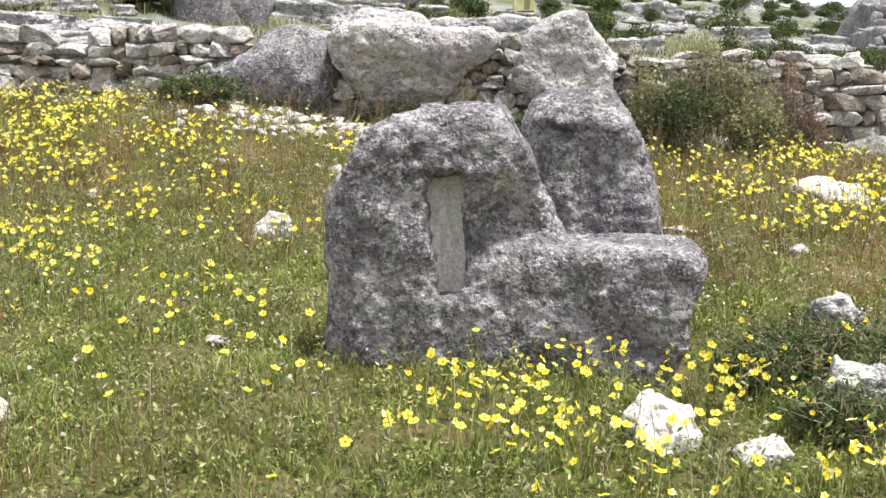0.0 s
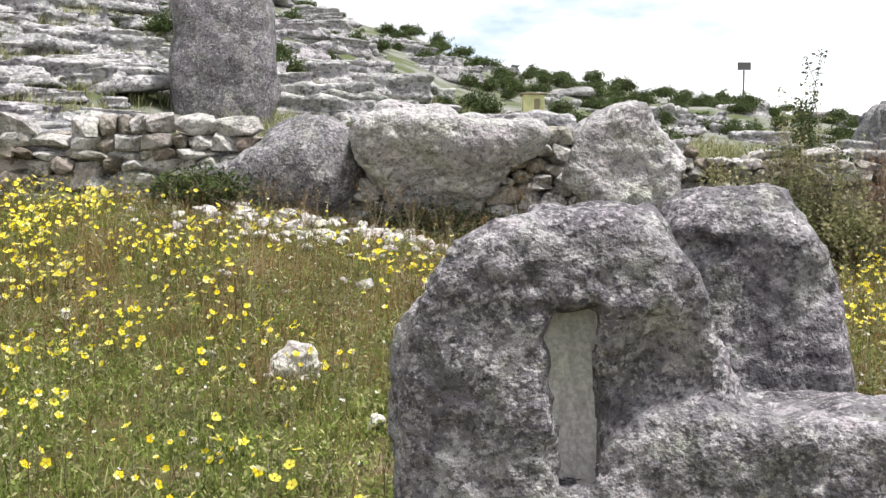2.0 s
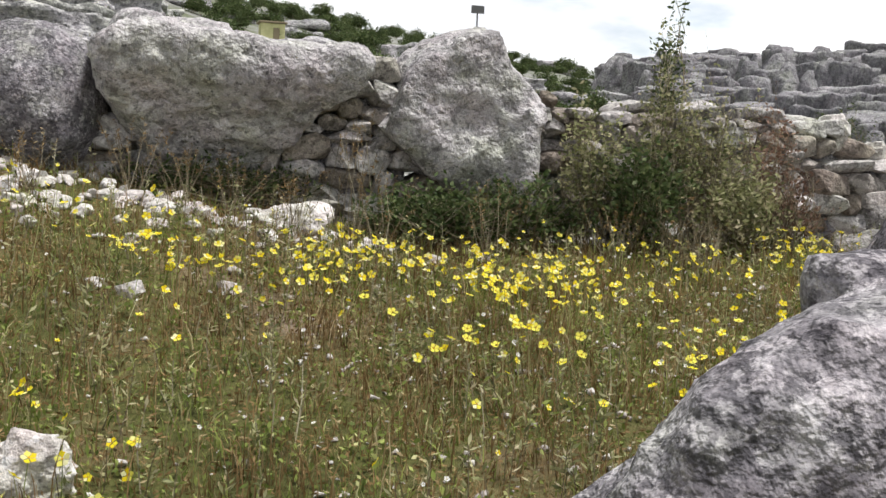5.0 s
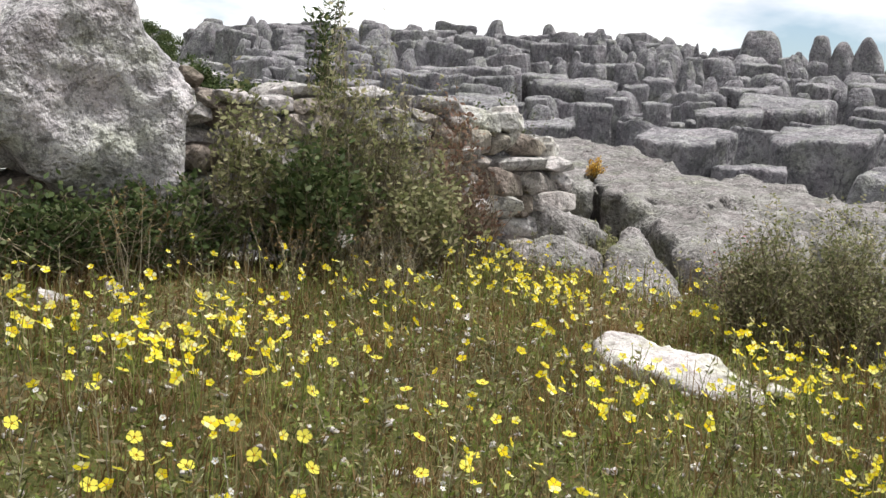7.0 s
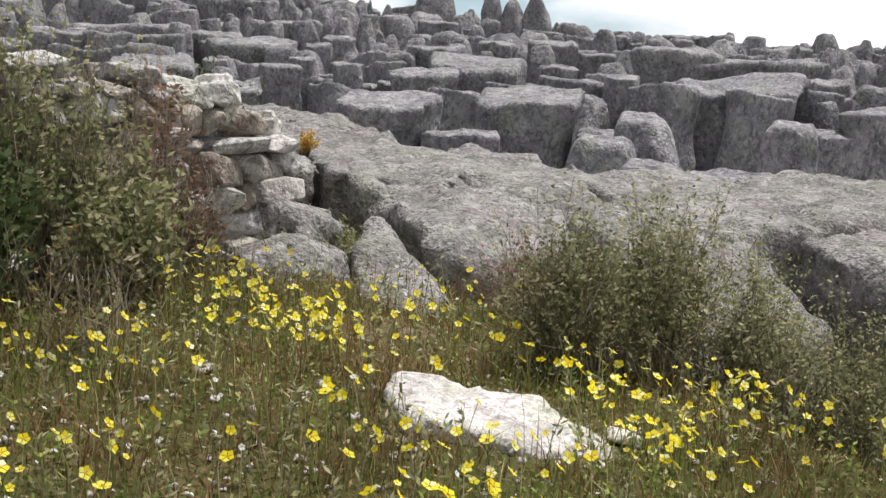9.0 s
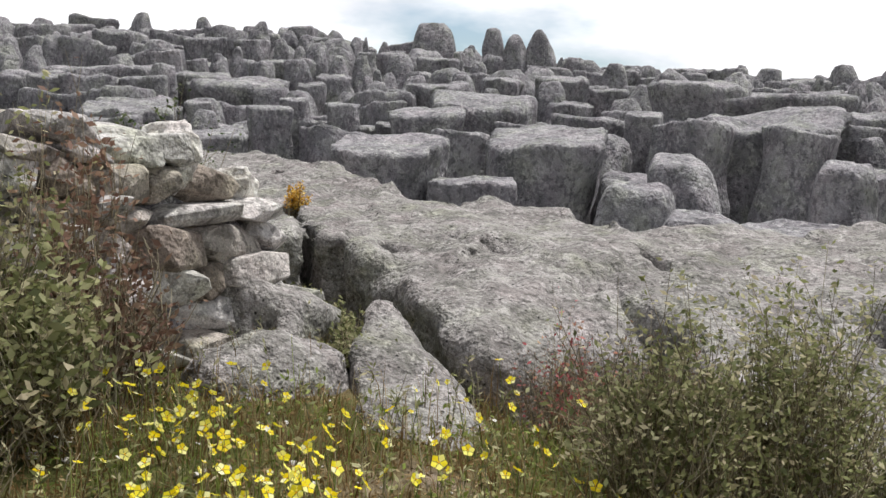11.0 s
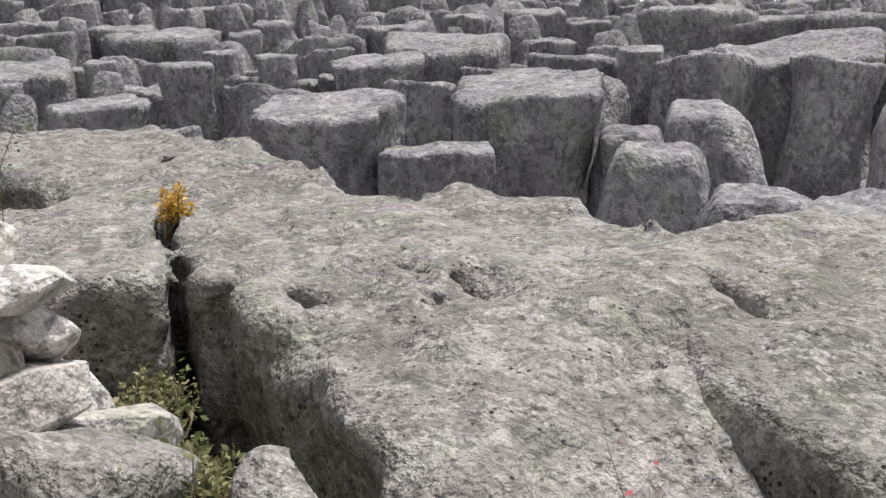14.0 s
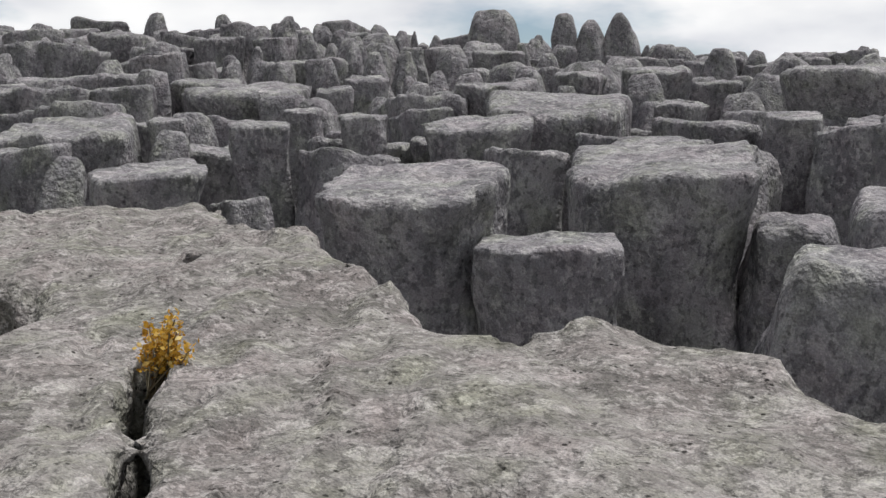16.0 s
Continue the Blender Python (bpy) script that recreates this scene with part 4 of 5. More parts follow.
    bush(1.55, 7.7, "bank_weeds", "rusty and green weeds beside the round boulder", "weeds", bush_meshes(48, 0.3, 0.3, 0.5, 30, 900, 0.03, M_RUST, M_TWIG, 0.95, 0.4))
    bush(1.2, 13.15, "dark_shrub", "dense dark shrub in shade under the pointed boulder", "shrub", bush_meshes(36, 0.75, 0.35, 0.65, 70, 4200, 0.05, M_DARKLEAF, M_TWIG, 0.9), 0, 1, "shrubs along the wall")
    # bush with upright seed heads beside the pavement
    for k, (x, y, rx, ry, h, n, lf) in enumerate(((4.95, 11.1, 0.4, 0.35, 0.95, 70, 3000), (5.4, 10.8, 0.5, 0.42, 1.12, 90, 4000), (5.9, 10.45, 0.55, 0.45, 1.15, 90, 4000), (6.45, 10.0, 0.5, 0.45, 1.2, 80, 3400), (6.95, 9.6, 0.5, 0.45, 1.1, 70, 3000))):
        bush(x, y, "leafy_bush", "leafy green bush with dark upright seed heads", "shrub", bush_meshes(40 + k, rx, ry, h, n, int(lf * 1.5), 0.03, M_LEAF, M_TWIG, 0.95, 0.45, 1.2, 0.005), 0, 1, "bushes by the pavement")
    for k, (x, y) in enumerate(((5.55, 11.4), (6.05, 11.5), (6.4, 12.2))):
        bush(x, y, "dry_shrub", "sparse reddish dry shrub before the slab", "shrub", bush_meshes(50 + k, 0.45, 0.4, 0.75, 80, 1200, 0.02, M_RUST, M_TWIG, 0.95, 0.5, 0.9, 0.004), 0, 1, "bushes by the pavement")
    bush(6.15, 12.1, "red_weed", "dry stems with small pinkish-red leaves before the slab", "weeds", bush_meshes(58, 0.35, 0.3, 0.75, 34, 420, 0.026, M_RED, M_TWIG, 0.95, 0.5, 1.0, 0.004))
    for k, (x, y) in enumerate(((6.25, 13.75), (6.45, 14.2), (5.75, 13.2))):
        bush(x, y, "weed_clump", "bright green leafy weeds in the gap", "weeds", bush_meshes(60 + k, 0.22, 0.22, 0.28, 26, 1200, 0.036, M_LEAF, M_TWIG, 0.95), 0, 1)
    bush(7.05, 14.75, "crack_weed", "small green weed at the foot of the crack", "weeds", bush_meshes(66, 0.2, 0.2, 0.35, 18, 700, 0.03, M_LEAF, M_TWIG, 0.95))
    # far shrubs on the hill
    protos = [bush_meshes(70 + k, 1.0, 0.9, (1.0, 1.3, 0.8, 1.5)[k], 34, 2600, 0.12, M_DARKLEAF, M_TWIG, 0.95, 0.6) for k in range(4)]
    rng = random.Random(9)
    for k in range(340):
        r, az = rng.uniform(26, 80), rng.uniform(-18, 27)
        if rng.random() > (0.35 if az < -3 else 1.0):
            continue
        x, y = r * math.sin(radians(az)), r * math.cos(radians(az))
        bush(x, y, "hill_shrub", "dark green shrub on the distant hillside", "shrub", protos[rng.randrange(4)], rng.uniform(0, 360), rng.uniform(0.3, 0.65) + 0.3 * max(0, r - 45) / 40, "shrubs on the hill")


plants()


def golden_plant():
    ob = thing("golden_plant", "dry golden seed-head plant growing from the rock crack", "plant", at=(8.18, 15.85, 1.4))
    rng = np.random.RandomState(4)
    n = 26
    a = np.repeat(np.array([[8.18, 15.85, 1.35]]), n, 0) + rng.normal(size=(n, 3)) * 0.015
    b = np.array([8.25, 15.82, 1.54]) + rng.normal(size=(n, 3)) * (0.05, 0.05, 0.045)
    v, f = twig_tubes(a, b, 0.006, 0.003, 0.05, rng)
    under("branchwork", mesh_of("branchwork", v, f, [M_TWIG]), ob)
    k = rng.randint(0, n, 900)
    t = np.sqrt(rng.uniform(0.25, 1.1, 900))[:, None]
    v, f = leaf_quads(rng, a[k] * (1 - t) + b[k] * t + rng.normal(size=(900, 3)) * 0.016, 0.026, 0.6, 0.6)
    under("seed_head", mesh_of("seed_head", v, f, [M_GOLD], False), ob, "golden dry bracts")


golden_plant()


# ---- dry-stone wall ----
def hull_stone(seed, mat, n=18, boxy=0.55, bevel=0.05):
    """A rough broken stone of unit size: the hull of points near a box's faces, edges worn."""
    rng = np.random.RandomState(seed)
    bm = bmesh.new()
    for k in range(n):
        p = rng.normal(size=3)
        p /= (np.abs(p) ** (2 + 6 * boxy)).sum() ** (1 / (2 + 6 * boxy))
        bm.verts.new(p * 0.5 * rng.uniform(0.8, 1.05))
    bmesh.ops.convex_hull(bm, input=bm.verts)
    loose = [v for v in bm.verts if not v.link_faces]
    bmesh.ops.delete(bm, geom=loose, context="VERTS")
    bmesh.ops.dissolve_limit(bm, angle_limit=radians(14), verts=bm.verts, edges=bm.edges)
    bmesh.ops.bevel(bm, geom=list(bm.edges), offset=bevel, segments=1, affect="EDGES", clamp_overlap=True)
    bmesh.ops.triangulate(bm, faces=bm.faces)
    me = bpy.data.meshes.new("stone")
    bm.to_mesh(me)
    bm.free()
    me.materials.append(mat)
    return me


STONES = [hull_stone(200 + k, M_WALL, 26, 0.95, 0.025) for k in range(16)]


def dry_wall(name, label, x0, x1, top, y_front, thick, seed, y_turn=0.0, gaps=(), fine=1.0, tilt=8.0, flat=1.0):
    """Courses of rough stones on a rubble core; top(x) is the wall's crest."""
    rng = random.Random(seed)
    wall = thing(name, label, "stone wall", kind="structure", at=((x0 + x1) / 2, y_front + thick / 2, float(land((x0 + x1) / 2, y_front))))
    n = int((x1 - x0) / 0.25) + 1
    xs = np.linspace(x0 + 0.12, x1 - 0.12, n)
    vs, fs = [], []
    for x in xs:
        y0 = y_front + y_turn * (x - x0)
        lo, hi = float(land(x, y0)) - 0.3, float(top(x)) - 0.12
        vs += [(x, y0 + 0.13, lo), (x, y0 + thick - 0.13, lo), (x, y0 + thick - 0.13, hi), (x, y0 + 0.13, hi)]
    b = np.arange(n - 1)[:, None] * 4
    for k in range(4):
        j = (k + 1) % 4
        fs.append(np.concatenate([b + k, b + 4 + k, b + 4 + j, b + j], 1))
    fs.append(np.array([[3, 2, 1, 0], [4 * n - 4, 4 * n - 3, 4 * n - 2, 4 * n - 1]]))
    under("rubble_core", mesh_of("rubble_core", np.array(vs), np.concatenate(fs), [M_BOULDER], False), wall)
    for face in (0, 1):
        z_off = 0.0
        level = 0.0
        while level < 1.5:
            course = rng.uniform(0.1, 0.21) * fine / flat
            x = x0 + rng.uniform(-0.1, 0.0)
            while x < x1:
                w = rng.uniform(0.14, 0.46) * (1.2 if level < 0.3 else 1.0) * fine * flat
                cx = x + w / 2
                yy = y_front + y_turn * (cx - x0)
                g = float(land(cx, yy)) - 0.05
                zc = g + level + course / 2
                x += w * 0.97
                if zc - 0.03 > float(top(cx)) or any(a < cx < c for a, c in gaps):
                    continue
                if face and zc < float(top(cx)) - 0.3:
                    continue
                s = new("stone", STONES[rng.randrange(16)])
                s.parent = wall
                s.matrix_parent_inverse = Matrix.Translation(wall.location).inverted()
                dp = rng.uniform(0.26, 0.4)
                yc = yy + (dp / 2 - 0.04 + rng.uniform(-0.05, 0.03) if not face else thick - dp / 2 + rng.uniform(-0.03, 0.05))
                s.matrix_basis = pose(cx, yc, zc + rng.uniform(-0.015, 0.015), rng.uniform(-tilt, tilt), rng.uniform(-tilt, tilt), rng.uniform(-16, 16) + 180 * rng.randrange(2)) @ Matrix.Diagonal((w * 1.12, dp, course * rng.uniform(1.05, 1.3), 1))
            level += course * 0.93
    return wall


dry_wall("wall_west", "dry-stone wall of rough pale limestone blocks", -9.5, -2.6, lambda x: 2.25 + 0.04 * math.sin(3 * x) + 0.04 * math.sin(11 * x), 13.85, 0.55, 3, fine=1.1)
dry_wall("wall_middle", "dry-stone packing between the large wall boulders", -2.5, 1.2, lambda x: 2.3 if x > 0.3 else 1.72, 13.78, 0.6, 4)
dry_wall("wall_east", "ragged dry-stone wall half hidden by shrubs", 1.9, 4.55, lambda x: 1.94 + 0.07 * math.sin(9 * x) + 0.05 * math.sin(23 * x), 13.7, 0.55, 8, fine=0.9)
dry_wall("wall_end", "tumbled end of the dry-stone wall with flat stones", 4.6, 5.95, lambda x: np.interp(x, [4.6, 5.0, 5.5, 5.8, 5.95], [1.95, 1.9, 1.75, 1.6, 1.42]), 13.72, 0.5, 15, 0.14, fine=1.2, tilt=5.0, flat=1.15)


def loose_rock(x, y, half, yaw, seed, name, label, mat=M_WHITE, dz=0.0, tilt=0.0):
    """A weathered, broken rock half sunk in the turf."""
    rng = np.random.RandomState(seed)
    facets = []
    for k in range(6):
        n = rng.normal(size=3) + np.array((0, 0, 0.5))
        facets.append((n / np.linalg.norm(n), rng.uniform(0.62, 0.85)))

    def field(p):
        s = p + seed * 3.7
        q = p + 0.35 * min(half[:2]) * np.stack([fbm(s / max(half), 0.9, 2), fbm(s / max(half) + 31, 0.9, 2), fbm(s / max(half) + 67, 0.9, 2)], 1)
        d = smax(ball_sdf(q, [a * 1.22 for a in half]), box_sdf(q, [a * 0.98 for a in half], 0.03), 0.03)
        for n, off in facets:
            d = smax(d, (q / np.array(half) @ n - off) * min(half), 0.02)
        return d

    def detail(p):
        s = (p + seed * 3.7) / max(half)
        a = min(max(half), 1.6 * min(half))
        return a * (0.12 * fbm(s, 1.8, 3, 0.6) - 0.05 * ridged(s, 2.4, 2))

    v, q = solid(field, [-a * 1.3 - 0.03 for a in half], [a * 1.3 + 0.03 for a in half], max(half) / 15, detail, 0.5 * max(half))
    ob = tagged(new(name, mesh_of(name, v, q, [mat])), label, "rock")
    ob.matrix_world = pose(x, y, float(land(x, y)) + half[2] * 0.35 + dz, tilt, 0, yaw)


def flat_rock():
    def field(p):
        q = local(p, (3.88, 10.86, 0.49), -72, 8, 5)
        d = box_sdf(q, (0.52, 0.25, 0.12), 0.04)
        d = cut(d, q, (0.5, 0.86, 0.0), 0.3, 0.05)
        d = cut(d, q, (0.62, -0.78, 0.1), 0.33, 0.05)
        d = cut(d, q, (-0.8, -0.6, 0.0), 0.42, 0.04)
        d = cut(d, q, (0.25, 0.0, 0.97), 0.13, 0.04)
        return d + 0.05 * fbm(p, 2.6, 2)

    stone("flat_rock", field, (3.2, 10.2, 0.25), (4.5, 11.6, 0.95), 0.022, M_WHITE, "flat white weathered rock lying in the grass", "rock", detail=lambda p: crag(p, 0.025))


loose_rock(-1.42, 9.1, (0.2, 0.16, 0.15), 10, 101, "white_rock", "small white broken rock lying in the grass")
loose_rock(1.03, 5.02, (0.17, 0.15, 0.17), 30, 102, "white_rock", "white weathered rock beside the boulder's tip")
loose_rock(1.47, 4.85, (0.13, 0.1, 0.08), 10, 103, "white_rock", "small pale rock among yellow flowers")
loose_rock(2.42, 6.55, (0.17, 0.14, 0.2), 0, 104, "bank_rock", "pale rock in the weedy bank", M_PALE, 0.06)
loose_rock(2.1, 5.4, (0.15, 0.15, 0.24), 0, 105, "bank_rock", "grey rock at the weedy bank", M_PALE)
loose_rock(-2.35, 5.3, (0.15, 0.12, 0.09), 0, 106, "white_rock", "small white stone on bare earth")
flat_rock()
loose_rock(0.05, 13.1, (0.28, 0.18, 0.12), 0, 108, "flat_rock", "pale flat slab below the pointed boulder", M_WHITE, 0.04)
loose_rock(5.68, 14.1, (0.17, 0.15, 0.11), 20, 121, "cap_stone", "white stone resting on the wall end", M_WHITE, 0.83)
loose_rock(5.15, 13.95, (0.17, 0.15, 0.17), 50, 122, "cap_stone", "white jagged stone resting on the wall", M_WHITE, 0.98)
loose_rock(2.0, 9.3, (0.14, 0.1, 0.05), 0, 111, "white_rock", "small white stone in dry grass")


# ---- meadow grass and flowers ----
def scatter(rng, n, x0, x1, y0, y1, keep):
    p = np.stack([rng.uniform(x0, x1, n), rng.uniform(y0, y1, n)], 1)
    return p[rng.uniform(0, 1, n) < keep(p)]


def clear(p):
    """0 under boulders and rocks, 1 on open ground."""
    k = np.ones(len(p))
    for x, y, rx, ry in ((-0.1, 6.6, 0.55, 0.36), (0.75, 6.3, 0.62, 0.36), (1.0, 7.25, 0.45, 0.45), (1.2, 5.95, 0.28, 0.3), (-1.42, 9.1, 0.18, 0.16), (1.03, 5.02, 0.16, 0.15), (3.83, 10.88, 0.28, 0.48), (5.8, 12.85, 0.55, 0.4)):
        k *= ((p[:, 0] - x) / rx) ** 2 + ((p[:, 1] - y) / ry) ** 2 > 0.9
    k *= 1 - 0.75 * np.exp(-((p[:, 0] + 1.5) / 1.3) ** 2 - ((p[:, 1] - 12.8) / 0.6) ** 2)
    k *= p[:, 1] < 13.6
    k *= 0.75 * p[:, 0] - 0.25 * (p[:, 1] - 14) < 4.9
    return k


def dryness(p):
    q = np.concatenate([p, np.zeros((len(p), 1))], 1)
    return np.clip(0.08 + 0.95 * smooth01((p[:, 1] - 7.4 + 0.3 * p[:, 0]) / 2.2) + 0.8 * fbm(q, 0.55, 2), 0, 1)


def blades(name, p, h, w, mat, label, seed, lean=0.45):
    rng = np.random.RandomState(seed)
    n = len(p)
    z = land(p[:, 0], p[:, 1]) - 0.01
    base = np.concatenate([p, z[:, None]], 1)
    a, a2 = rng.uniform(0, 2 * math.pi, n), rng.uniform(0, 2 * math.pi, n)
    side = np.stack([np.cos(a), np.sin(a), np.zeros(n)], 1) * (w * rng.uniform(0.6, 1.3, n))[:, None]
    ht = h * rng.uniform(0.5, 1.3, n)
    ln = lean * rng.uniform(0.2, 1.2, n) * ht
    out = np.stack([np.cos(a2), np.sin(a2), np.zeros(n)], 1)
    mid = base + out * (ln * 0.3)[:, None] + np.array([0, 0, 1]) * (ht * 0.6)[:, None]
    tip = base + out * ln[:, None] + np.array([0, 0, 1]) * ht[:, None]
    v = np.stack([base - side, base + side, mid + side * 0.7, mid - side * 0.7, tip], 1).reshape(-1, 3)
    b = np.arange(n)[:, None] * 5
    me = mesh_of(name, v, [np.concatenate([b, b + 1, b + 2, b + 3], 1), np.concatenate([b + 3, b + 2, b + 4], 1)], [mat], False)
    return tagged(new(name, me), label, "grass", kind="stuff")


def clumps(p, scale=1.6):
    q = np.concatenate([p, np.zeros((len(p), 1))], 1)
    return np.clip(0.5 + 1.3 * fbm(q, scale, 3), 0.06, 1)


def meadow():
    rng = np.random.RandomState(21)
    area = (-6.5, 7.0, 3.2, 13.7)
    p = scatter(rng, 330000, *area, lambda q: clear(q) * (1 - 0.85 * dryness(q)) * clumps(q))
    blades("green_grass", p, 0.03 + 0.1 * clumps(p, 2.6), 0.0042, M_GRASS, "short green meadow grass in tufts", 1, 0.8)
    p = scatter(rng, 260000, *area, lambda q: clear(q) * (0.08 + 0.75 * dryness(q)) * clumps(q + 40))
    blades("dry_grass", p, 0.04 + 0.13 * clumps(p + 9, 2.2), 0.003, M_DRY, "dry brownish grass and stalks", 2, 0.7)
    p = scatter(rng, 16000, *area, lambda q: clear(q) * dryness(q) * clumps(q + 70))
    blades("tall_dry_stalks", p, 0.28 + 0 * p[:, 0], 0.0026, M_DRY, "tall thin dry grass stalks", 3, 0.35)
    # low leafy weeds
    p = scatter(rng, 12000, *area, lambda q: clear(q) * np.clip(0.9 - 0.5 * dryness(q), 0, 1) * clumps(q + 15))
    c = np.repeat(np.concatenate([p, land(p[:, 0], p[:, 1])[:, None]], 1), 8, 0)
    c = c + np.stack([rng.normal(size=len(c)) * 0.025, rng.normal(size=len(c)) * 0.025, rng.uniform(0.01, 0.12, len(c))], 1)
    v, f = leaf_quads(rng, c, 0.035, 0.8, 0.45)
    tagged(new("weeds", mesh_of("weeds", v, f, [M_GRASS], False)), "low leafy green weeds in the meadow", "weeds", kind="stuff")
    # dense low herbs and dead leaf litter
    p = scatter(rng, 330000, *area, lambda q: clear(q) * (1 - 0.8 * dryness(q)) * clumps(q + 3, 2.4))
    c = np.concatenate([p, (land(p[:, 0], p[:, 1]) + rng.uniform(0.0, 0.06, len(p)))[:, None]], 1)
    v, f = leaf_quads(rng, c, 0.024, 0.5, 0.55)
    tagged(new("herbs", mesh_of("herbs", v, f, [M_GRASS], False)), "dense low green herbs between the grass", "herbs", kind="stuff")
    p = scatter(rng, 170000, *area, lambda q: clear(q) * (0.1 + 0.7 * dryness(q)))
    c = np.concatenate([p, (land(p[:, 0], p[:, 1]) + rng.uniform(0.0, 0.04, len(p)))[:, None]], 1)
    v, f = leaf_quads(rng, c, 0.03, 0.15, 0.3)
    tagged(new("leaf_litter", mesh_of("leaf_litter", v, f, [M_DRY], False)), "dry straw and dead leaf litter", "litter", kind="stuff")
    # rough grass behind the wall
    p = scatter(rng, 60000, -12, 9, 14.4, 34, lambda q: clumps(q, 0.5) * (0.75 * q[:, 0] - 0.25 * (q[:, 1] - 14) < 4.4))
    blades("rough_grass", p, 0.12 + 0.2 * clumps(p, 0.9), 0.012, M_LEAF, "rough grass on the slope behind the wall", 9, 0.9)
    # upright weed stalks with leaves
    p = scatter(rng, 5200, *area, lambda q: clear(q) * clumps(q + 33))
    foot = np.concatenate([p, land(p[:, 0], p[:, 1])[:, None]], 1)
    n = len(p)
    h = rng.uniform(0.12, 0.34, n)
    top = foot + np.stack([rng.normal(size=n) * 0.04, rng.normal(size=n) * 0.04, h], 1)
    v1, f1 = twig_tubes(foot, top, 0.003, 0.0015, 0.05, rng)
    k = np.repeat(np.arange(n), 16)
    t = rng.uniform(0.15, 1.0, len(k))[:, None]
    v2, f2 = leaf_quads(rng, foot[k] * (1 - t) + top[k] * t, 0.038, 0.7, 0.28)
    me = mesh_of("tall_weeds", np.concatenate([v1, v2]), np.concatenate([f1, f2 + len(v1)]), [M_TWIG, M_LEAF], False, np.concatenate([np.zeros(len(f1)), np.ones(len(f2))]))
    tagged(new("tall_weeds", me), "upright leafy weed stalks in the meadow", "weeds", kind="stuff")


meadow()


def flower_density(p):
    k = 0.03 * np.ones(len(p))
    for x, y, rx, ry, a in ((-4.8, 11.6, 2.0, 1.7, 2.2), (-2.9, 9.6, 1.4, 2.0, 0.6), (3.0, 9.6, 1.2, 0.8, 0.9), (0.85, 5.15, 0.9, 0.5, 1.8), (-0.3, 5.5, 0.7, 0.4, 0.5), (1.9, 4.5, 0.8, 0.5, 1.7), (3.2, 11.7, 1.4, 0.9, 0.9), (1.2, 11.5, 2.0, 0.8, 0.9),
                            (4.3, 12.5, 0.8, 0.5, 0.7), (0.8, 10.6, 0.9, 0.7, 0.6), (4.3, 10.0, 0.9, 0.5, 0.9), (4.4, 10.6, 0.9, 0.7, 0.5), (-0.2, 11.2, 1.5, 0.9, 0.55), (-2.2, 7.2, 0.9, 0.8, 0.25)):
        k = np.maximum(k, a * np.exp(-((p[:, 0] - x) / rx) ** 2 - ((p[:, 1] - y) / ry) ** 2))
    q = np.concatenate([p, np.zeros((len(p), 1))], 1)
    return k * clear(p) * np.clip(0.42 + 3.2 * fbm(q, 1.1, 3), 0.03, 1.5)


def flowers(name, label, p, dia, mat, core_mat, seed, hmin=0.12, hmax=0.3):
    """Five-petalled flowers on thin stems, scattered over the meadow."""
    rng = np.random.RandomState(seed)
    n = len(p)
    z = land(p[:, 0], p[:, 1])
    h = rng.uniform(hmin, hmax, n)
    foot = np.concatenate([p, z[:, None]], 1)
    head = foot + np.stack([rng.normal(size=n) * 0.03, rng.normal(size=n) * 0.03, h], 1)
    nrm = np.stack([rng.normal(size=n) * 0.7, rng.normal(size=n) * 0.7 - 0.4, np.full(n, 0.9)], 1)
    nrm /= np.linalg.norm(nrm, axis=1)[:, None]
    e1 = np.cross(nrm, rng.normal(size=(n, 3)))
    e1 /= np.linalg.norm(e1, axis=1)[:, None]
    e2 = np.cross(nrm, e1)
    r = (dia / 2 * rng.uniform(0.5, 1.25, n))[:, None]
    vs = []
    for k in range(5):
        t = 2 * math.pi * k / 5
        for ang, rad, lift in ((t, 0.08, 0.0), (t - 0.58, 0.78, 0.1), (t, 1.0, 0.2), (t + 0.58, 0.78, 0.1)):
            vs.append(head + r * rad * (math.cos(ang) * e1 + math.sin(ang) * e2) + nrm * r * lift)
    pv = np.stack(vs, 1).reshape(-1, 3)
    pf = np.arange(n * 20).reshape(-1, 4)
    cv = np.stack([head + r * 0.16 * (math.cos(2 * math.pi * k / 5) * e1 + math.sin(2 * math.pi * k / 5) * e2) + nrm * r * 0.12 for k in range(5)], 1).reshape(-1, 3)
    cf = np.arange(n * 5).reshape(-1, 5)
    sv, sf = twig_tubes(foot, head, 0.0022, 0.0016, 0.05, rng)
    v = np.concatenate([pv, cv, sv])
    me = mesh_of(name, v, [pf, sf + len(pv) + len(cv), cf + len(pv)], [mat, M_GRASS, core_mat], False,
                 np.concatenate([np.zeros(len(pf)), np.ones(len(sf)), np.full(len(cf), 2)]))
    return tagged(new(name, me), label, "flowers", kind="stuff")


def all_flowers():
    rng = np.random.RandomState(77)
    p = scatter(rng, 27000, -6.5, 6.0, 3.6, 13.3, flower_density)
    flowers("yellow_flowers", "bright yellow five-petalled wild flowers", p, 0.05, M_PETAL, M_CORE, 5)
    p = scatter(rng, 1500, -6.5, 6.0, 5.0, 13.5, lambda q: 0.5 * clear(q))
    flowers("white_flowers", "small white wild flowers", p, 0.022, M_WPETAL, M_CORE, 6, 0.05, 0.35)


all_flowers()


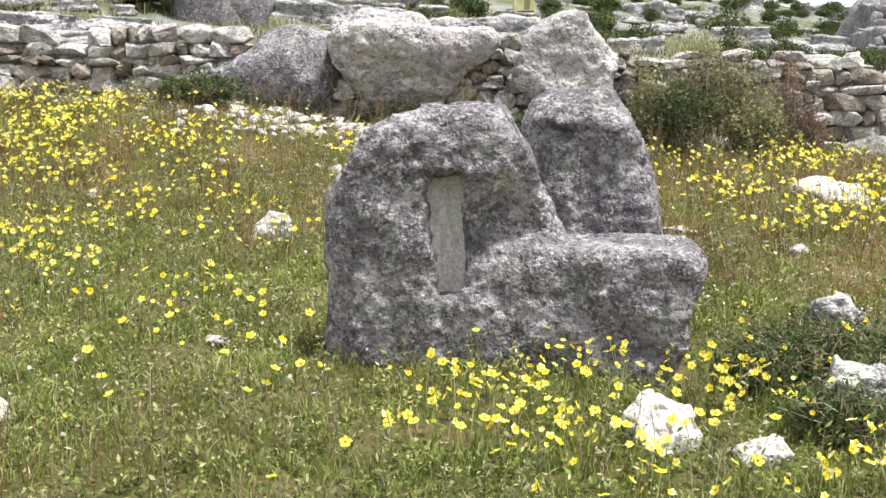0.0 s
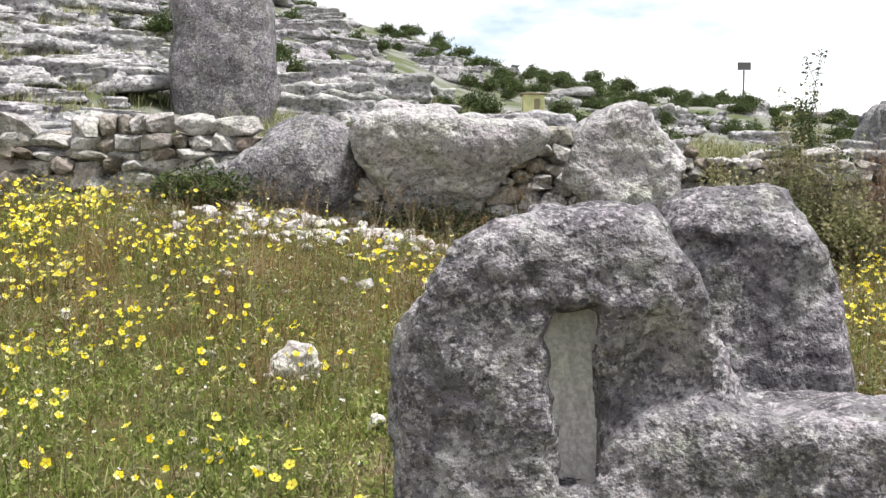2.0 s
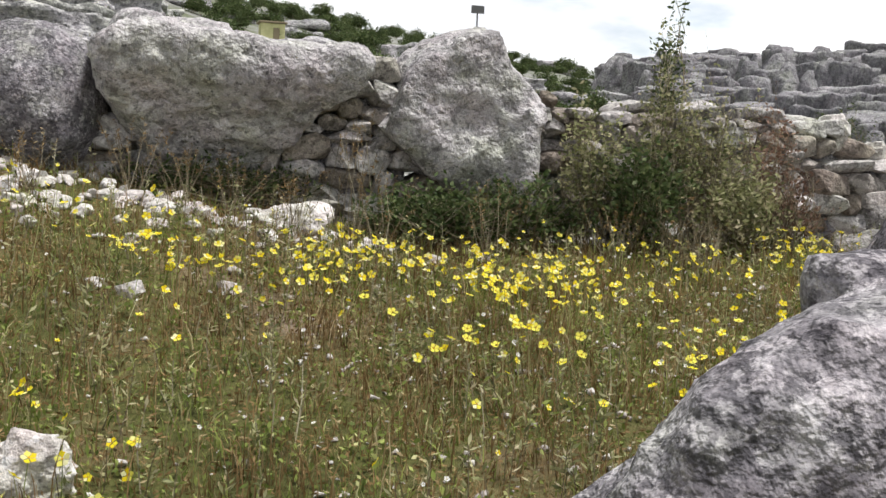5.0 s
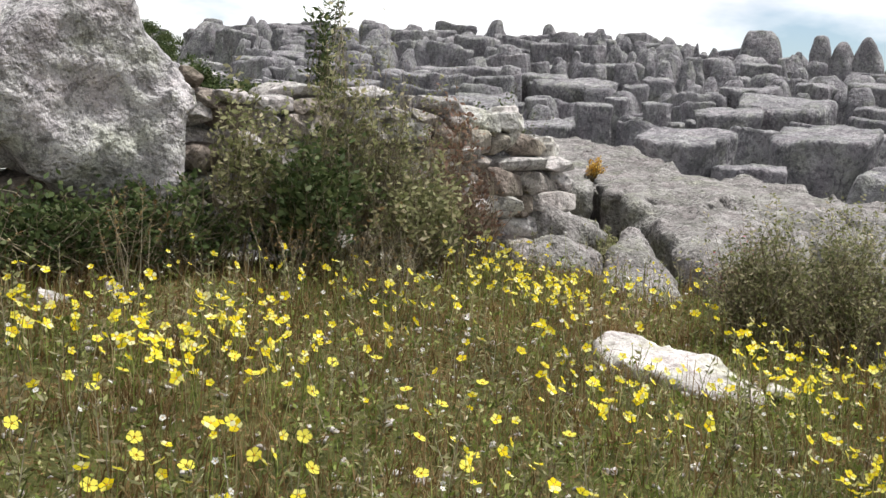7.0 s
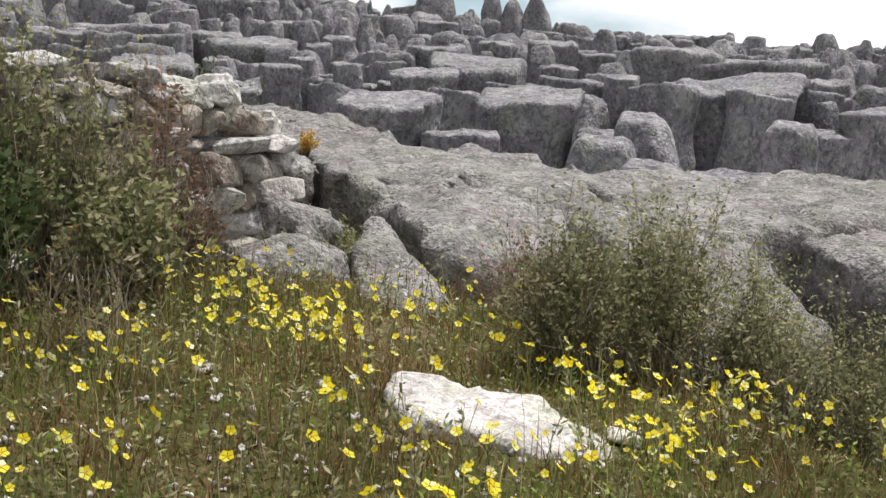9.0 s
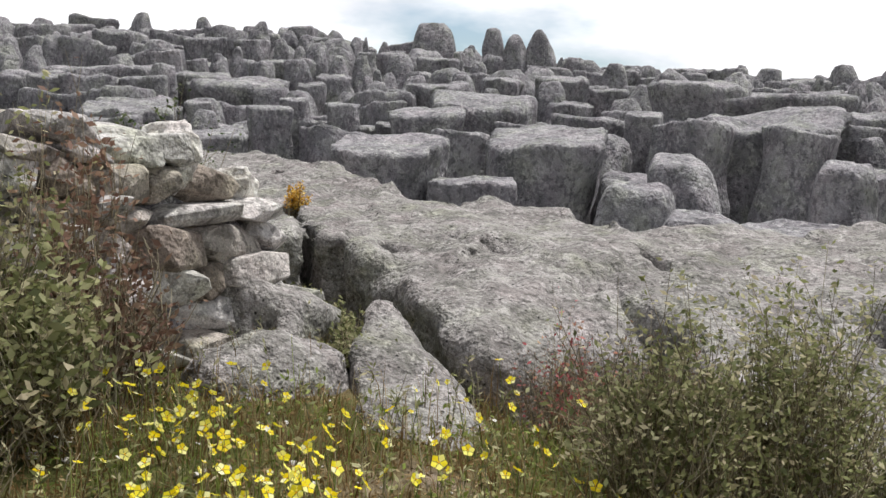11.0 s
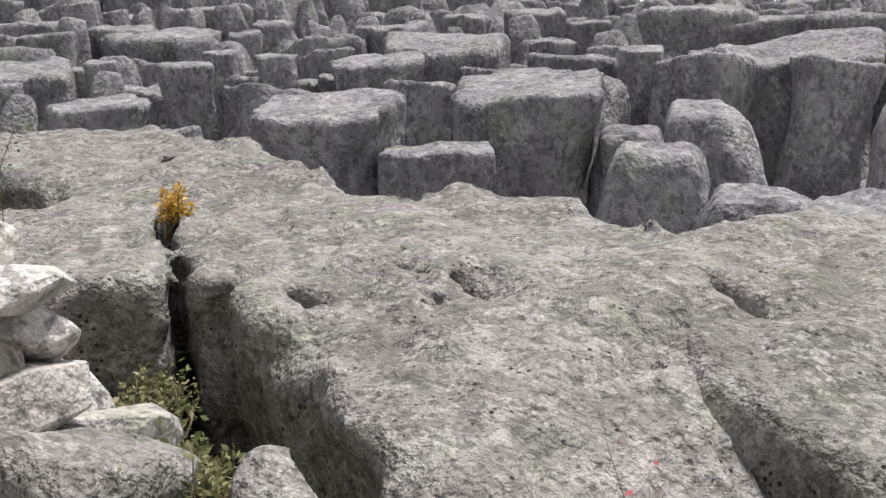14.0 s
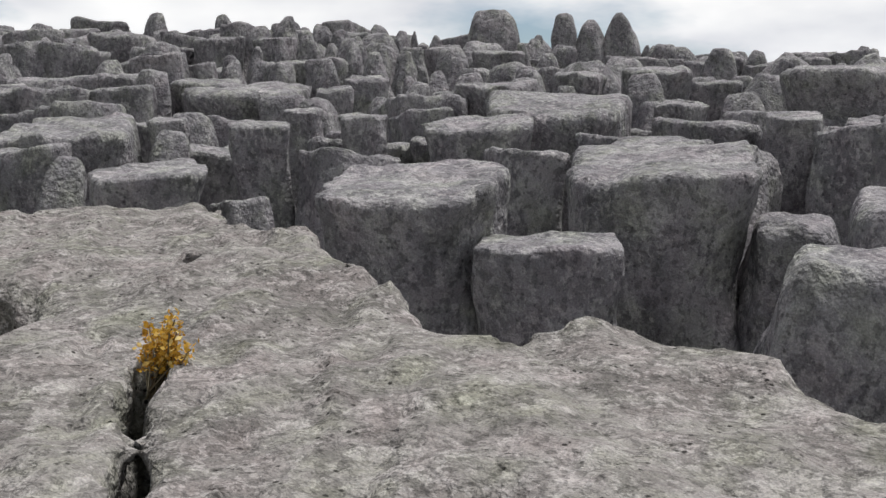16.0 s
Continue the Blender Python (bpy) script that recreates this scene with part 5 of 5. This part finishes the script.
def rubble():
    rng = random.Random(31)
    small = [hull_stone(300 + k, M_WHITE, 14, 0.3, 0.05) for k in range(6)]
    for k in range(300):
        if k < 210:
            x, y = rng.gauss(-1.5, 0.85), rng.gauss(12.8, 0.45)
        elif k < 255:
            x, y = rng.gauss(0.0, 0.6), rng.gauss(13.0, 0.25)
        else:
            x, y = rng.uniform(-5.5, 5.5), rng.uniform(4.5, 12.5)
        if y > 13.6:
            continue
        s = rng.uniform(0.05, 0.2)
        ob = tagged(new("rubble_stone", small[rng.randrange(5)]), "small pale broken stone in a rubble patch", "stone", "rubble")
        ob.matrix_world = pose(x, y, float(land(x, y)) + s * 0.15, rng.uniform(-15, 15), rng.uniform(-15, 15), rng.uniform(0, 360)) @ Matrix.Diagonal((s, s * rng.uniform(0.6, 1), s * rng.uniform(0.4, 0.7), 1))


rubble()


def pebbles():
    rng = random.Random(63)
    small = [hull_stone(400 + k, M_WHITE, 10, 0.3, 0.06) for k in range(6)]
    pieces = []
    for k in range(1700):
        x, y = (rng.uniform(-0.5, 4.6), rng.uniform(8.6, 12.6)) if k < 1100 else (rng.uniform(-5.5, 5), rng.uniform(4.2, 13.2))
        s = 0.018 + 0.05 * rng.random() ** 3
        pieces.append((small[rng.randrange(6)], pose(x, y, float(land(x, y)) + s * 0.2, 0, 0, rng.uniform(0, 360)) @ Matrix.Diagonal((s, s * rng.uniform(0.6, 1), s * 0.6, 1))))
    joined("pebbles", "small pale pebbles on bare dry ground", "pebbles", pieces, M_WHITE, 3)


pebbles()


def grass_tuft(x, y, h, n, seed, spread=0.12):
    """A few tall dry stalks with seed heads."""
    rng = np.random.RandomState(seed)
    z = float(land(x, y))
    tuft = thing("dry_grass_tuft", "tall pale dry grass stalks with seed heads", "grass tuft", "dry tufts", at=(x, y, z))
    a = np.array([x, y, z - 0.02]) + rng.normal(size=(n, 3)) * (0.03, 0.03, 0)
    b = np.array([x, y, z]) + np.stack([rng.normal(size=n) * spread, rng.normal(size=n) * spread, h * rng.uniform(0.55, 1.1, n)], 1)
    v, f = twig_tubes(a, b, 0.003, 0.0016, 0.04, rng)
    under("stalk", mesh_of("stalk", v, f, [M_TWIG]), tuft)
    k = np.repeat(np.arange(n), 12)
    t = rng.uniform(0.75, 1.02, len(k))[:, None]
    v, f = leaf_quads(rng, a[k] * (1 - t) + b[k] * t, 0.025, 0.8, 0.3)
    tagged(under("seed_head", mesh_of("seed_head", v, f, [M_DRY], False), tuft), kind="stuff")


for k, (x, y, h) in enumerate(((0.25, 11.9, 0.95), (-0.75, 12.95, 0.5), (-0.4, 13.0, 0.45), (0.0, 12.75, 0.5), (-1.1, 13.1, 0.5), (-2.2, 12.9, 0.45), (0.6, 12.6, 0.55), (1.4, 12.5, 0.6), (-1.7, 12.5, 0.4), (2.4, 12.6, 0.5))):
    grass_tuft(x, y, h, 16, 500 + k)


def single_flowers():
    """The flowers nearest to the path, each with its own stem, petals and core."""
    r = 0.03
    first = thing("yellow_flower", "bright yellow five-petalled flower on a thin green stem", "flower", "yellow flowers")
    v, f = twig_tubes(np.array([[0, 0, -0.2]]), np.array([[0.0, 0.0, 0.0]]), 0.0024, 0.0016)
    new("stem", mesh_of("stem", v, f, [M_GRASS])).parent = first
    pv = []
    for ang, rad, lift in ((0, 0.08, 0.0), (-0.6, 0.5, 0.04), (-0.5, 0.9, 0.14), (0, 1.0, 0.22), (0.5, 0.9, 0.14), (0.6, 0.5, 0.04)):
        pv.append((r * rad * math.cos(ang), r * rad * math.sin(ang), r * lift))
    petal = mesh_of("petal", np.array(pv), np.array([[0, 1, 2, 3], [0, 3, 4, 5]]), [M_PETAL])
    for k in range(5):
        o = new("petal", petal)
        o.parent = first
        o.matrix_basis = pose(0, 0, 0, 0, 0, 72 * k)
    v, f = twig_tubes(np.array([[0, 0, 0.0]]), np.array([[0, 0, 0.006]]), 0.006, 0.004)
    new("flower_core", mesh_of("flower_core", v, f, [M_CORE])).parent = first
    rng = random.Random(17)
    spots = [(rng.gauss(0.85, 0.55), rng.gauss(5.05, 0.3)) for k in range(45)] + [(rng.gauss(1.6, 0.9), rng.gauss(10.6, 0.6)) for k in range(35)] + [(rng.gauss(-2.0, 0.7), rng.gauss(6.6, 1.0)) for k in range(16)]
    for k, (x, y) in enumerate(spots):
        m = pose(x, y, float(land(x, y)) + 0.19 - 0.06 * rng.random(), rng.uniform(5, 50), rng.uniform(-25, 25), rng.uniform(-40, 40))
        if k:
            copy_thing(first, m)
        else:
            first.matrix_basis = m


single_flowers()


def sign_post():
    x, y = 16.5, 62.0
    z = float(land(x, y))
    ob = thing("sign_post", "thin metal post with a small dark square sign", "sign post", at=(x, y, z))
    v, f = twig_tubes(np.array([[x, y, z - 0.2]]), np.array([[x, y, 9.15]]), 0.05, 0.05)
    m, n, l, b = shader("painted_metal", 0.5)
    b.inputs["Base Color"].default_value = (0.12, 0.12, 0.12, 1)
    under("post", mesh_of("post", v, f, [m]), ob)
    bm = bmesh.new()
    bmesh.ops.create_cube(bm, size=1.0, matrix=Matrix.Translation((x, y - 0.08, 9.0)) @ Matrix.Diagonal((0.72, 0.05, 0.42, 1)))
    bmesh.ops.bevel(bm, geom=list(bm.edges), offset=0.01, segments=1, affect="EDGES")
    me = bpy.data.meshes.new("sign_plate")
    bm.to_mesh(me)
    bm.free()
    me.materials.append(m)
    under("sign_plate", me, ob)


sign_post()


def far_hut():
    """A small pale yellow hut on the hillside."""
    x, y = 2.75, 38.0
    z = float(land(x, y)) - 0.1
    hut = thing("hut", "tiny pale yellow hut on the distant hillside", "hut", at=(x, y, z))
    paint, n, l, b = shader("yellow_paint", 0.8)
    r = ramp(n, [(0.35, (0.5, 0.5, 0.24)), (0.65, (0.68, 0.66, 0.36))])
    l.new(tex_noise(n, l, n.new("ShaderNodeNewGeometry").outputs["Position"], 3.0, 5), r.inputs[0])
    l.new(r.outputs[0], b.inputs["Base Color"])
    for name, mat, size, at in (("wall", paint, (0.7, 0.7, 0.6), (0, 0, 0.3)), ("roof", M_TWIG, (0.82, 0.82, 0.06), (0, 0, 0.63)), ("door", M_TWIG, (0.18, 0.03, 0.42), (0.1, -0.36, 0.26))):
        bm = bmesh.new()
        bmesh.ops.create_cube(bm, size=1.0, matrix=Matrix.Translation((x + at[0], y + at[1], z + at[2])) @ Matrix.Diagonal((*size, 1)))
        bmesh.ops.bevel(bm, geom=list(bm.edges), offset=0.01, segments=1, affect="EDGES")
        me = bpy.data.meshes.new(name)
        bm.to_mesh(me)
        bm.free()
        me.materials.append(mat)
        under(name, me, hut)


far_hut()
